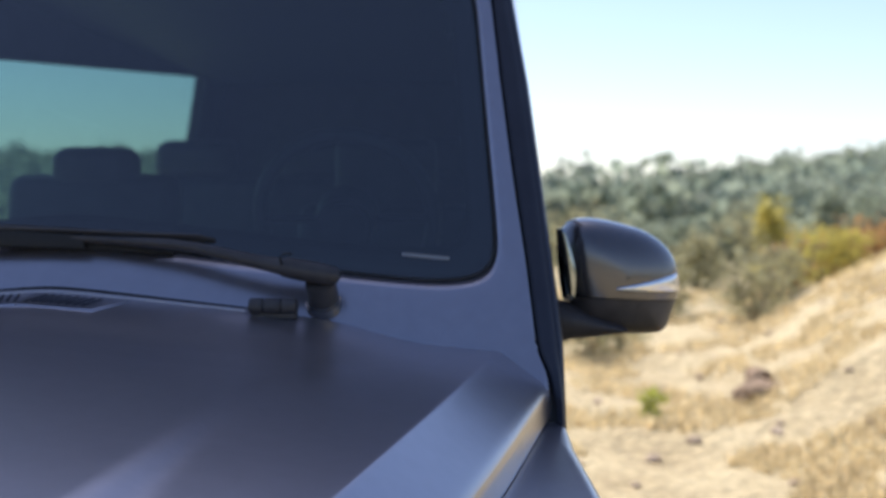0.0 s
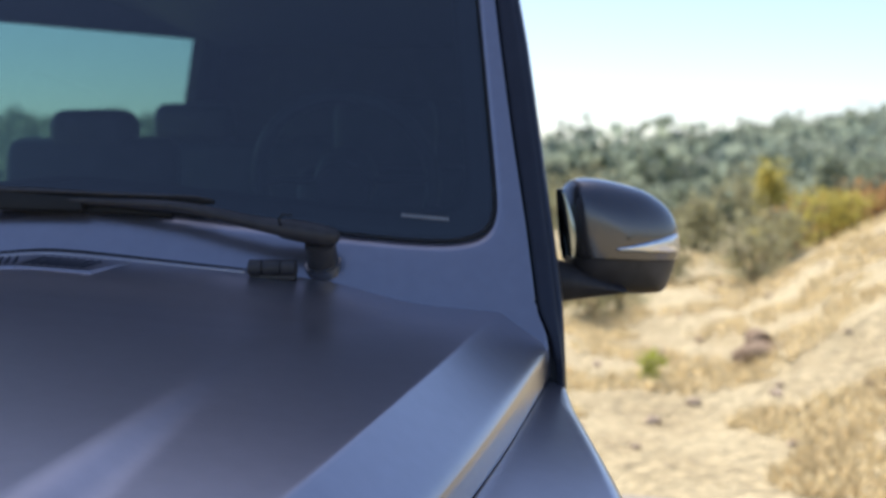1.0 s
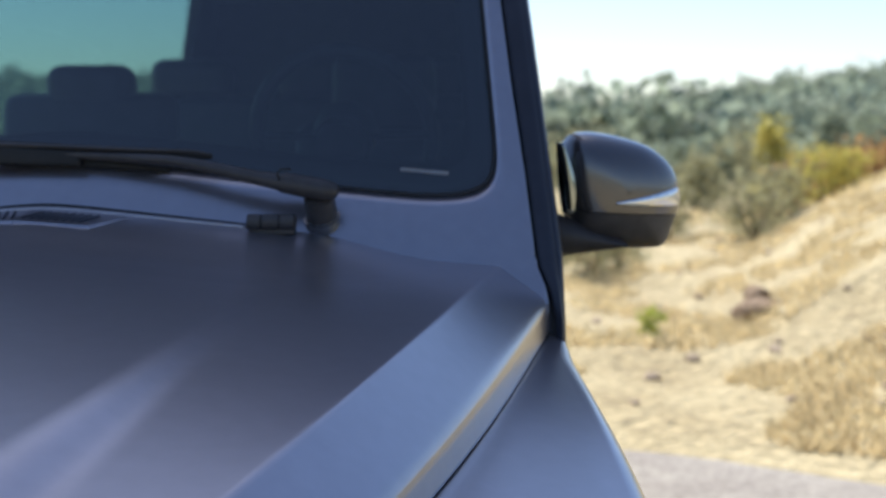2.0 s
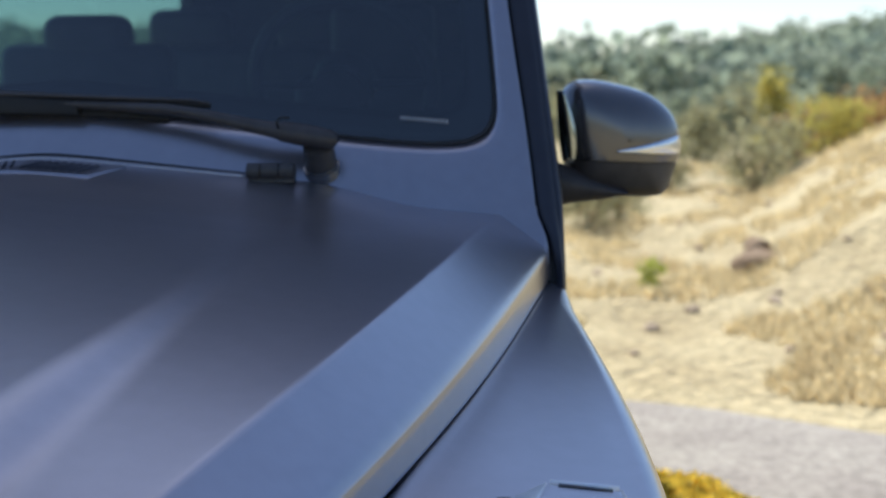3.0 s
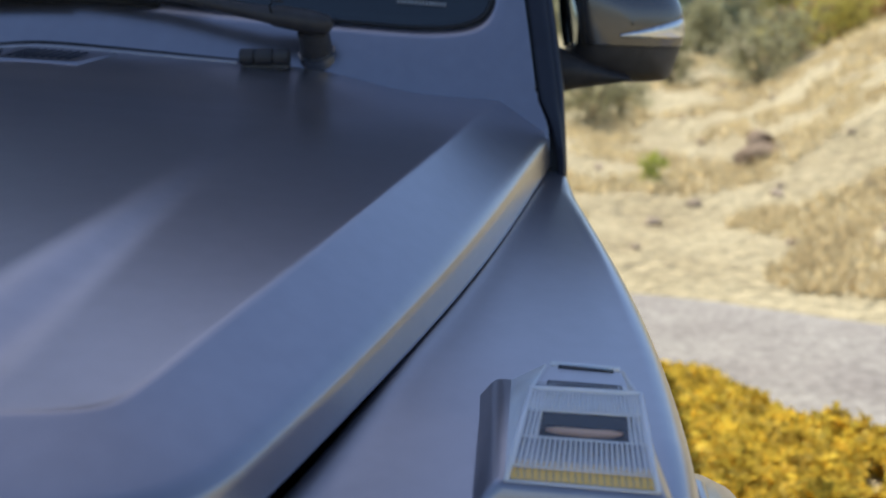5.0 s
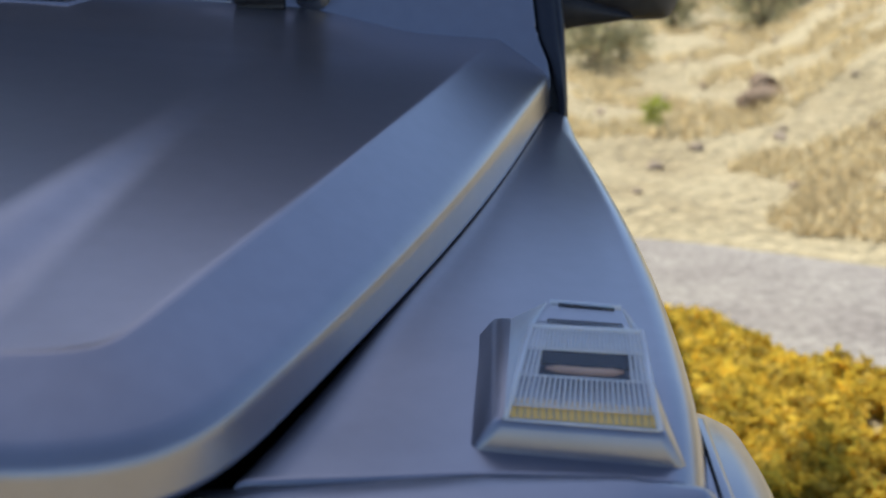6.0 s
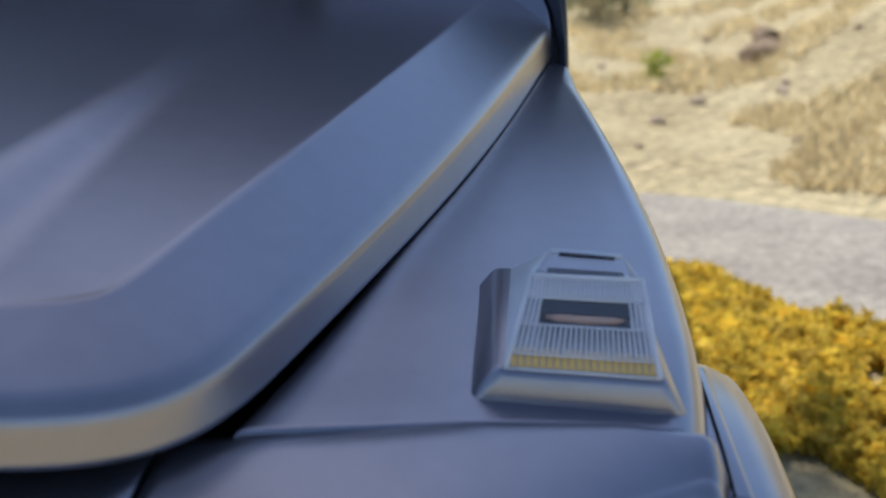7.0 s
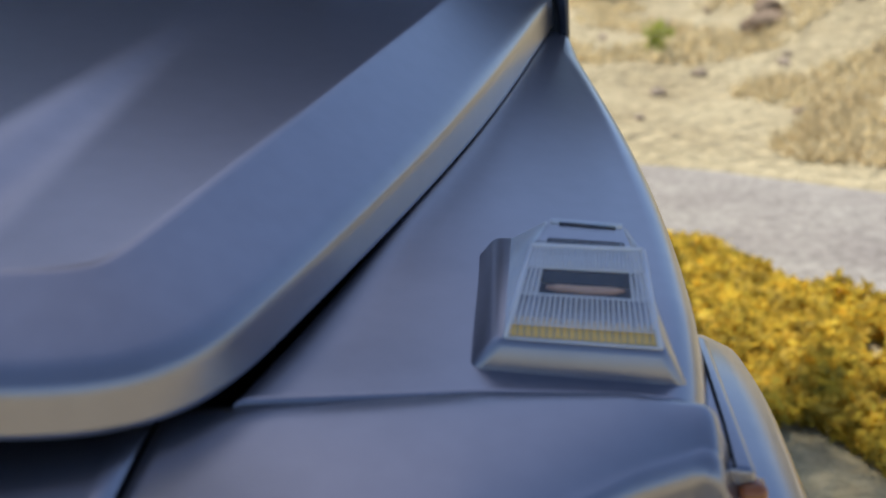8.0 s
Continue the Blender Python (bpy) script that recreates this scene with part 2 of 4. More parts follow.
def hood_mesh(side):
    O = hood_outline()
    T = np.gradient(O, axis=0)
    T /= np.linalg.norm(T, axis=1)[:, None]
    N = np.stack([T[:, 1], -T[:, 0]], 1)  # inward
    mid = np.array([0.2, 1.2])
    if ((mid - O[60]) @ N[60]) < 0:
        N = -N
    lip_top = shelf_z(O[:, 0], O[:, 1]) + 0.052
    rows = []
    base = shelf_z(O[:, 0], O[:, 1]) + 0.005 + 0.008 * step(1.5, 0.8, O[:, 1])
    rows.append(np.column_stack([O + N * 0.012, base + 0.004]))
    rows.append(np.column_stack([O - N * (LEAN - 0.003), base]))
    for h in (0.06, 0.15, 0.4, 0.65, 0.85):
        rows.append(np.column_stack([O - N * LEAN * (1 - h), base + (lip_top - base) * h]))
    W = 0.076
    for d in (0.0012, 0.004, 0.008, 0.014, 0.022, 0.032, 0.044, 0.056, 0.064, 0.070, 0.074, 0.078, 0.082, 0.088, 0.095):
        Q = O + N * d
        C = O + N * W
        z_in = hood_plateau(Q[:, 0], Q[:, 1])
        z_c = hood_plateau(C[:, 0], C[:, 1])
        ramp = lip_top + (z_c - lip_top) * np.clip(d / W, 0, 1)
        round_off = 0.005 * (1 - min(1, d / 0.010)) ** 2
        k = 0.006
        soft = 0.5 * (1 + np.tanh((d - W) / k))
        z = ramp * (1 - soft) + z_in * soft if d > 0.05 else ramp
        rows.append(np.column_stack([Q, z - round_off]))
    last = rows[-1][:, :2]
    cy = np.interp(np.linspace(0, 1, len(last)), [0, 0.55, 1], [1.74, 0.85, last[-1, 1]])
    for u in np.linspace(0, 1, 52)[1:]:
        Q = np.column_stack([last[:, 0] * (1 - u), last[:, 1] * (1 - u) + cy * u])
        rows.append(np.column_stack([Q, hood_plateau(Q[:, 0], Q[:, 1])]))
    P = np.array(rows)
    P[..., 0] *= side
    return P


def screen_y(x, z):
    """The windscreen's plane, slightly bowed."""
    return 1.71 + 0.6 * (z - 1.26) + 0.1 * x * x


# ================= the car =================
car = thing("suv_car", (0, 2.9, 0), "boxy off-road car in satin dark blue-grey paint, parked on dry ground", "car")

hood_bm = bmesh.new()
for s in (1, -1):
    hood_bm.from_mesh(sheet(hood_mesh(s)))
bmesh.ops.remove_doubles(hood_bm, verts=hood_bm.verts, dist=0.0004)
bmesh.ops.recalc_face_normals(hood_bm, faces=hood_bm.faces)
hood = part("hood", smooth_bm(hood_bm), PAINT, car, "satin blue-grey hood with raised centre and creased shoulders")


def fender_mesh(side):
    """Fender from under the hood's edge across the shelf, round the outer edge and down the side."""
    ys = np.linspace(1.755, 0.705, 130)
    rows = []
    for y in ys:
        xi, xo = even(HOOD_SIDE, y) - 0.019, even(FENDER_EDGE, y)
        r = min(0.028, (xo - xi - 0.03) * 0.6)
        pts = [(xi, fender_z(xi, y) - 0.05), (xi + 0.0155, fender_z(xi, y) - 0.010), (xi + 0.0165, fender_z(xi, y) - 0.004), (xi + 0.0180, fender_z(xi + 0.018, y) - 0.0006), (xi + 0.0195, fender_z(xi + 0.0195, y)), (xi + 0.023, fender_z(xi + 0.023, y))]
        for u in np.linspace(0.1, 1, 14):
            x = xi + 0.025 + (xo - r - xi - 0.025) * u
            pts.append((x, fender_z(x, y)))
        zc = fender_z(xo - r, y) - r
        for a in np.linspace(85, -4, 10):
            pts.append((xo - r + r * math.cos(radians(a)), zc + r * math.sin(radians(a))))
        for u in (0.05, 0.1, 0.16, 0.2, 0.4, 0.7, 1.0):
            pts.append((xo + 0.004 * u + 0.022 * min(1, u * 6) * (1 - step(0.88, 1.06, y)), zc - 0.42 * u))
        rows.append([(side * x, y + shut(x) * (1 if y < 0.9 else 0) * (0.9 - y) / 0.195, z) for x, z in pts])
    return np.array(rows)


def shut(x):
    """How far behind y 0.705 the front seam of the fender runs."""
    return float(np.interp(x, [0.55, 0.57, 0.65, 0.74, 0.84, 0.90], [-0.02, -0.015, 0.007, 0.032, 0.047, 0.045]))


for s, nm in ((1, "fender"), (-1, "fender")):
    solid(part(nm, sheet(fender_mesh(s)), PAINT, car, "satin blue-grey front fender with a flat top shelf"), 0.003)


def nose_profile(x, y0):
    """Section of the front panel at x: from the seam at y0 forward, round the brow and down."""
    top = 0.030 + min(0.12, 0.78 * max(0.0, 0.89 - x)) + 0.05 * max(0.0, 0.74 - x)
    pts = [(y0 + 0.004, fender_z(x, y0) - 0.012), (y0, fender_z(x, y0) - 0.003)]
    for u in np.linspace(0.06, 1, 12):
        y = y0 - top * u
        pts.append((y, fender_z(x, y) - 0.001 - 0.012 * u * u))
    y1, z1 = pts[-1]
    r = 0.015
    for a in np.linspace(78, 0, 8):
        pts.append((y1 - r * math.cos(radians(a)) + r * 0.1, z1 - r + r * math.sin(radians(a))))
    y2, z2 = pts[-1]
    pts += [(y2, z2 - 0.03), (y2 + 0.004, z2 - 0.06), (y2 + 0.03, z2 - 0.075), (y2 + 0.034, z2 - 0.3)]
    return pts


def nose_mesh(side):
    """The panel in front of the fender's seam, over the headlight."""
    rows = []
    for v in np.linspace(0, 1, 40):
        x = 0.543 + (0.886 - 0.543) * v
        rows.append([(side * x, y, z - 0.003 * step(0.85, 1.0, v)) for y, z in nose_profile(x, 0.702 + shut(x))])
    last = nose_profile(0.886, 0.702 + shut(0.886))
    for a in np.linspace(70, 0, 6):
        x = 0.886 + 0.013 * math.cos(radians(a))
        dz = 0.013 * (1 - math.sin(radians(a)))
        rows.append([(side * x, y, z - 0.003 - dz) for y, z in last])
    rows.append([(side * 0.911, y, z - 0.045) for y, z in last])
    rows.append([(side * 0.921, y, z - 0.075) for y, z in last])
    rows.append([(side * 0.924, y, z - 0.26) for y, z in last])
    return np.array(rows)


for s in (1, -1):
    solid(part("headlight_panel", sheet(nose_mesh(s)), PAINT, car, "satin blue-grey panel above the headlight"), 0.003)

# panel under the hood's front edge, with a narrow seam to the headlight panels
solid(part("front_panel", sheet(np.array([[(x, y, z) for y, z in [(0.86, 1.0)] + nose_profile(0.56 + 0.02 * (1 - abs(x) / 0.54), 0.688)] for x in np.linspace(-0.5375, 0.5375, 60)])), PAINT, car, "satin blue-grey panel under the hood edge"), 0.003)
for s in (1, -1):
    part("seam_backing", sheet(np.array([[(s * x, y + 0.012, z - 0.014) for y, z in nose_profile(0.555, 0.69)] for x in (0.515, 0.54, 0.565)])), RUBBER, car)
part("engine_bay", box(-0.53, 0.53, 0.72, 1.74, 0.55, 1.02, 0.02), RUBBER, car, "dark space under the hood")
for s in (1, -1):
    part("bay_side", box(min(s * 0.53, s * 0.79), max(s * 0.53, s * 0.79), 1.0, 1.74, 0.6, 0.985, 0.01), RUBBER, car)
    part("headlight_void", box(min(s * 0.54, s * 0.87), max(s * 0.54, s * 0.87), 0.70, 1.0, 0.6, 0.955, 0.01), RUBBER, car)


# windscreen frame with its rounded opening
def screen_opening(a, grow=0.0):
    """A point of the windscreen's rounded outline at the angle a; grow widens it."""
    zt, zb = 1.90, 1.314
    zc, hz = (zt + zb) / 2, (zt - zb) / 2
    c, s_ = math.cos(a), math.sin(a)
    k = 11
    r = (abs(c) ** k + abs(s_) ** k) ** (-1 / k)
    zz = zc + (hz + grow) * r * s_
    hx = 0.708 - 0.115 * (zz - 1.36) + grow
    x = hx * r * c
    return x, zz + 0.084 * max(0.0, 1 - math.sqrt(x * x + 0.002) / 0.7) * step(1.5, 1.33, zz)


def ring_sheet(g0, g1, y0, y1, n=220, m=4):
    P = np.zeros((n, m, 3))
    for i in range(n):
        a = 2 * math.pi * i / n
        a = a + 0.25 * math.sin(4 * a) * 0.6
        for j in range(m):
            u = j / (m - 1)
            x, z = screen_opening(a, g0 + (g1 - g0) * u)
            P[i, j] = (x, screen_y(x, z) + y0 + (y1 - y0) * u, z)
    return sheet(P, closed_u=True)


n, m = 220, 30
P = np.zeros((n, m, 3))
for i in range(n):
    a = 2 * math.pi * i / n
    a = a + 0.15 * math.sin(4 * a)
    for j in range(m):
        x, z = screen_opening(a, 0.0)
        u = j / (m - 1)
        x, z = x * u, 1.585 + (z - 1.585) * u
        P[i, j] = (x, screen_y(x, z) + 0.004, z)
pane = sheet(P, closed_u=True)
if pane.polygons[len(pane.polygons) // 2].normal.y > 0:
    pane.flip_normals()
screen = part("windscreen", pane, GLASS, car, "dark tinted windscreen")
screen.visible_shadow = False
solid(part("screen_seal", ring_sheet(0.0, 0.004, -0.002, -0.0045), RUBBER, screen, "thin black rubber seal"), 0.002)


FRIT = material("printed_black_band", (0.010, 0.011, 0.016), 0.5, 0.0, 0.2, 30.0)
solid(part("black_border", ring_sheet(-0.046, 0.0, 0.010, 0.009), FRIT, screen, "black printed border round the glass"), 0.001)


def frame_outline(z):
    """Outer half width of the windscreen frame at the height z."""
    return float(np.interp(z, [1.14, 1.186, 1.223, 1.35, 1.508, 1.66, 1.826, 1.95], [0.803, 0.790, 0.772, 0.754, 0.728, 0.706, 0.684, 0.668]))


P = np.zeros((n, 14, 3))
for i in range(n):
    a = 2 * math.pi * i / n
    a = a + 0.15 * math.sin(4 * a)
    x0, z0 = screen_opening(a, 0.005)
    # ray from the middle of the glass to the outer edge
    dx, dz = math.cos(a), math.sin(a)
    zt, zb = 1.93, 1.10
    k = 14
    hz = (zt - zb) / 2
    r = (abs(dx) ** k + abs(dz) ** k) ** (-1 / k)
    z1 = (zt + zb) / 2 + hz * r * dz
    x1 = frame_outline(max(1.14, z1)) * r * dx * 1.0
    for j in range(14):
        u = j / 13
        x, z = x0 + (x1 - x0) * u, z0 + (z1 - z0) * u
        P[i, j] = (x, screen_y(x, z) - 0.006 + 0.006 * (1 - min(1, u * 6)), z)
solid(part("windscreen_frame", sheet(P, closed_u=True), PAINT, car, "satin blue-grey windscreen surround"), 0.004)


# A-pillar strips outside the frame's seam
def pillar_mesh(side):
    rows = []
    for z in np.linspace(1.10, 1.98, 60):
        xi = frame_outline(max(z, 1.14)) + 0.004
        xo = float(np.interp(z, [1.10, 1.14, 1.237, 1.34, 1.479, 1.663, 1.831, 1.98], [0.815, 0.814, 0.810, 0.796, 0.777, 0.751, 0.721, 0.694]))
        y = screen_y(xi, z)
        row = [(xi, y + 0.03), (xi, y + 0.004), (xi + 0.004, y - 0.001)]
        for u in np.linspace(0.2, 0.75, 4):
            row.append((xi + (xo - xi) * u, y + 0.006 * u))
        for a in np.linspace(80, 0, 6):
            row.append((xo - 0.012 + 0.012 * math.cos(radians(a)), y + 0.018 - 0.012 * math.sin(radians(a))))
        row += [(xo + 0.001, y + 0.05), (xo + 0.001, y + 0.09)]
        rows.append([(side * x, yy, z) for x, yy in row])
    return np.array(rows)


for s in (1, -1):
    solid(part("pillar_trim", sheet(pillar_mesh(s)), DARK_TRIM, car, "dark windscreen pillar trim"), 0.003)

for s in (1, -1):
    rows = []
    for z in np.linspace(1.08, 1.97, 40):
        x = frame_outline(max(z, 1.14))
        rows.append([(s * (x - 0.03), screen_y(x, z) + 0.012, z), (s * (x + 0.007), screen_y(x, z) + 0.012, z)])
    part("pillar_seal", sheet(np.array(rows)), RUBBER, car, "black seam behind the pillar trim")
    part("fender_corner", box(min(s * 0.74, s * 0.806), max(s * 0.74, s * 0.806), 1.745, 1.80, 0.9, 1.122, 0.006), RUBBER, car)
    part("pillar_foot", cylinder((s * 0.800, 1.742, 1.118), (s * 0.806, 1.742, 1.150), 0.007, 0.004, 12), CHROME if s > 0 else PAINT, car, "small bright joint at the pillar's foot")

# ---- wiper, hinges, vents ----
wiper = part("wiper", cylinder((0.4405, 1.750, 1.283), (0.439, 1.722, 1.330), 0.0255, 0.0235, 32, 0.003), PLASTIC, car, "black plastic windscreen wiper at rest")
part("pivot_ring", cylinder((0.4405, 1.749, 1.284), (0.4398, 1.738, 1.300), 0.0315, 0.0280, 32, 0.003), MIRROR_PAINT, wiper, "satin collar round the pivot")
part("wiper_arm", tube([(0.467, 1.720, 1.333), (0.462, 1.718, 1.336), (0.444, 1.717, 1.340), (0.413, 1.718, 1.346), (0.385, 1.718, 1.351), (0.378, 1.719, 1.352), (0.345, 1.722, 1.358), (0.286, 1.730, 1.370), (0.24, 1.737, 1.380), (0.192, 1.745, 1.386), (0.10, 1.755, 1.391), (0.0, 1.762, 1.396), (-0.12, 1.764, 1.402), (-0.25, 1.764, 1.408)],
     [0.012, 0.019, 0.0225, 0.022, 0.0205, 0.017, 0.0145, 0.0125, 0.011, 0.0105, 0.0095, 0.009, 0.009, 0.009], 16, 0.78), PLASTIC, wiper, "black wiper arm")
part("arm_clip", tube([(0.385, 1.702, 1.349), (0.381, 1.698, 1.365), (0.386, 1.698, 1.373), (0.401, 1.698, 1.372)], 0.0017, 8), RUBBER, wiper, "thin wire clip")
part("wiper_blade", tube([(0.26, 1.768, 1.390), (0.20, 1.766, 1.394), (0.1, 1.764, 1.396), (-0.05, 1.762, 1.403), (-0.2, 1.760, 1.410), (-0.34, 1.765, 1.41)], [0.003, 0.006, 0.007, 0.009, 0.008, 0.004], 10, 1.4), RUBBER, wiper, "black rubber wiper blade")
part("blade_spring", tube([(0.262, 1.752, 1.394), (0.235, 1.750, 1.399), (0.14, 1.752, 1.402), (0.0, 1.755, 1.408), (-0.2, 1.757, 1.416)], [0.002, 0.0032, 0.0042, 0.005, 0.005], 8, 0.7), PLASTIC, wiper)
part("blade_lip", tube([(0.19, 1.772, 1.368), (0.1, 1.770, 1.378), (-0.05, 1.772, 1.385), (-0.3, 1.772, 1.395)], [0.002, 0.005, 0.006, 0.005], 8, 1.6), RUBBER, wiper)
part("blade_bracket", smooth_bm(frustum([(-0.12, 1.750, 1.380), (0.052, 1.748, 1.376), (0.052, 1.772, 1.376), (-0.12, 1.772, 1.380)], [(-0.115, 1.754, 1.412), (0.046, 1.752, 1.402), (0.046, 1.770, 1.402), (-0.115, 1.770, 1.412)], 0.005)), RUBBER, wiper, "black blade bracket")

for s in (1, -1):
    hinge = part("hood_hinge", box(min(s * 0.338, s * 0.408), max(s * 0.338, s * 0.408), 1.686, 1.704, 1.273, 1.287, 0.003), PLASTIC, car, "black exposed hood hinge")
    for a, b in ((0.336, 0.3575), (0.3585, 0.3855), (0.3865, 0.409)):
        part("knuckle", cylinder((s * a, 1.690, 1.2925), (s * b, 1.690, 1.2925), 0.0125, seg=24, bevel=0.0015), PLASTIC, hinge)


def hood_end(x):
    """Where the hood's rear edge meets the sloping panel under the windscreen."""
    ys = np.linspace(1.66, 1.745, 120)
    zs = hood_plateau(np.full(120, x), ys)
    k = int(np.argmin(np.abs(ys - (screen_y(x, zs) - 0.006))))
    return ys[k], zs[k]


ends = [(x, *hood_end(abs(x))) for x in np.linspace(-0.332, 0.332, 40)]
part("hood_gap", tube([(x, y - 0.003, z + 0.0015) for x, y, z in ends], [0.0034 + 0.0035 * (1 - abs(x) / 0.34) for x, y, z in ends], 8, 0.8), RUBBER, car, "dark gap behind the hood's rear edge")
part("hood_rear_edge", tube([(x, y - 0.013, z - 0.0005) for x, y, z in ends], 0.0035, 8), PAINT, hood, "rolled rear edge of the hood")


def vent(side):
    """A flat louvred insert at the hood's rear edge."""
    def up(x, y, h):
        return (side * x, y, float(hood_plateau(np.array(x), np.array(y))) + h)
    bm = bmesh.new()
    xs = [(0.0005, 1.615), (0.118, 1.615), (0.150, 1.688), (0.0005, 1.688)]
    lo = [bm.verts.new(up(x, y, 0.0)) for x, y in xs]
    hi = [bm.verts.new(up(x + (0.0 if x < 0.1 else -0.003), y + (0.003 if y < 1.65 else -0.003), 0.0035)) for x, y in xs]
    bm.faces.new(hi)
    for k in range(4):
        bm.faces.new((lo[k], lo[(k + 1) % 4], hi[(k + 1) % 4], hi[k]))
    bmesh.ops.recalc_face_normals(bm, faces=bm.faces)
    v = part("hood_vent", bm, PAINT, hood, "louvred hood vent in body colour")
    for k in range(8):
        x0 = 0.006 + k * 0.0125
        bm = bmesh.new()
        q = [up(x0, 1.628, 0.0036), up(x0 + 0.0045, 1.628, 0.0036), up(x0 + 0.0185, 1.675, 0.0036), up(x0 + 0.014, 1.675, 0.0036)]
        t = [up(x0 + 0.001, 1.629, 0.0048), up(x0 + 0.0035, 1.629, 0.0048), up(x0 + 0.0175, 1.674, 0.0048), up(x0 + 0.015, 1.674, 0.0048)]
        lo, hi = [bm.verts.new(p) for p in q], [bm.verts.new(p) for p in t]
        bm.faces.new(hi)
        for i in range(4):
            bm.faces.new((lo[i], lo[(i + 1) % 4], hi[(i + 1) % 4], hi[i]))
        bmesh.ops.recalc_face_normals(bm, faces=bm.faces)
        part("slat", bm, DARK_TRIM, v)


for s in (1, -1):
    vent(s)

# ---- door mirrors ----
from mathutils.bvhtree import BVHTree


def closed_curve(points, n):
    """A smooth closed line through a few points."""
    p = np.array(points, float)
    k = len(p)
    out = []
    for i in range(n):
        t = i * k / n
        j, u = int(t), t - int(t)
        a, b, c, d = p[(j - 1) % k], p[j % k], p[(j + 1) % k], p[(j + 2) % k]
        out.append(0.5 * (2 * b + (c - a) * u + (2 * a - 5 * b + 4 * c - d) * u * u + (3 * b - a - 3 * c + d) * u ** 3))
    return np.array(out)


MIRROR_EDGE = [(0.845, 1.238), (0.905, 1.226), (0.965, 1.224), (0.994, 1.230), (1.009, 1.262), (1.020, 1.312), (1.006, 1.362),
               (0.965, 1.399), (0.905, 1.419), (0.855, 1.426), (0.824, 1.418), (0.809, 1.388), (0.809, 1.33), (0.822, 1.268)]


def mirror_shell():
    edge = closed_curve(MIRROR_EDGE, 72)
    mid = np.array([0.925, 1.325])
    rows = []
    for y, k in ((1.898, 0.02), (1.8985, 0.2), (1.902, 0.42), (1.908, 0.60), (1.917, 0.75), (1.930, 0.87), (1.948, 0.95), (1.970, 0.99), (1.995, 1.0), (2.03, 0.99), (2.055, 0.96), (2.056, 0.9), (2.045, 0.86), (2.045, 0.02)):
        q = mid + (edge - mid) * k
        # the front leans back towards the outer end
        yy = y + 0.055 * np.clip((q[:, 0] - 0.86) / 0.16, 0, 1) ** 1.6 * (1 - step(1.9, 2.04, y)) + 0.03 * step(0.84, 0.81, q[:, 0]) * (1 - step(1.9, 2.04, y))
        rows.append(np.column_stack([q[:, 0], yy, q[:, 1]]))
    return np.array(rows)


def half(P, z, above, side):
    bm = bmesh.new()
    bm.from_mesh(sheet(P, closed_v=True))
    bmesh.ops.bisect_plane(bm, geom=bm.verts[:] + bm.edges[:] + bm.faces[:], plane_co=(0, 0, z), plane_no=(0.06, 0, 1), clear_inner=above, clear_outer=not above)
    for v in bm.verts:
        v.co.x *= side
    bmesh.ops.recalc_face_normals(bm, faces=bm.faces)
    return smooth_bm(bm)


def door_mirror(side):
    P = mirror_shell()
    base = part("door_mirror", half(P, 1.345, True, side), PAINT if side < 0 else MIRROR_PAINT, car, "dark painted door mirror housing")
    Q = P.copy()
    Q[..., 1] += 0.004
    Q[..., 0] = 0.925 + (Q[..., 0] - 0.925) * 0.985
    part("lower_cover", half(Q, 1.343, False, side), PLASTIC, base, "grained black lower cover")
    tree = BVHTree.FromPolygons([tuple(v) for v in P.reshape(-1, 3)], [tuple(int(a) for a in (i * 72 + j, (i + 1) * 72 + j, (i + 1) * 72 + (j + 1) % 72, i * 72 + (j + 1) % 72)) for i in range(P.shape[0] - 1) for j in range(72)])
    rows = []
    for u in np.linspace(0.03, 1, 26):
        x = 0.902 + 0.1155 * u
        zc = 1.307 + 0.002 * u + 0.006 * u * u
        hgt = 0.002 + 0.0145 * u
        row = []
        for v in np.linspace(-1, 1, 9):
            hit = tree.ray_cast(Vector((x, 1.7, zc + hgt * v)), Vector((0, 1, 0)))
            y = hit[0].y if hit[0] else 1.99
            row.append((side * x, y - 0.0035 * (1 - abs(v) ** 3), zc + hgt * v))
        rows.append(row)
    solid(part("indicator", sheet(np.array(rows)), INDICATOR, base, "clear silver indicator strip"), 0.002)
    # dark inner edge with a polished face
    rows = []
    for u in np.linspace(0, 1, 20):
        z = 1.29 + 0.118 * u
        w = 0.027 * math.sin(math.pi * min(1, 0.25 + u * 0.62))
        rows.append([(side * (0.8065 + 0.010 * (1 - u) ** 2 + w * k), 1.924 - 0.014 * k, z) for k in (0, 0.5, 1)])
    solid(part("inner_face", sheet(np.array(rows)), POLISHED, base, "polished inner face"), 0.003)
    arm = np.array([[(side * x, y, z) for x, y, z in closed] for closed in [
        [(x, 1.945 + 0.035 * math.cos(a) + 0.0, (zt + zb) / 2 + (zt - zb) / 2 * math.sin(a)) for a in np.linspace(0, 2 * math.pi, 24, endpoint=False)]
        for x, zt, zb in ((0.79, 1.292, 1.200), (0.806, 1.288, 1.212), (0.83, 1.280, 1.217), (0.86, 1.268, 1.221), (0.895, 1.252, 1.226), (0.918, 1.242, 1.230), (0.925, 1.237, 1.233))]])
    part("mirror_arm", sheet(arm, closed_v=True), PLASTIC, base, "black mirror arm")
    part("mirror_glass", box(min(side * 0.845, side * 0.975), max(side * 0.845, side * 0.975), 2.046, 2.050, 1.26, 1.385, 0.0015), MIRROR, base, "mirror glass")


for s in (1, -1):
    door_mirror(s)


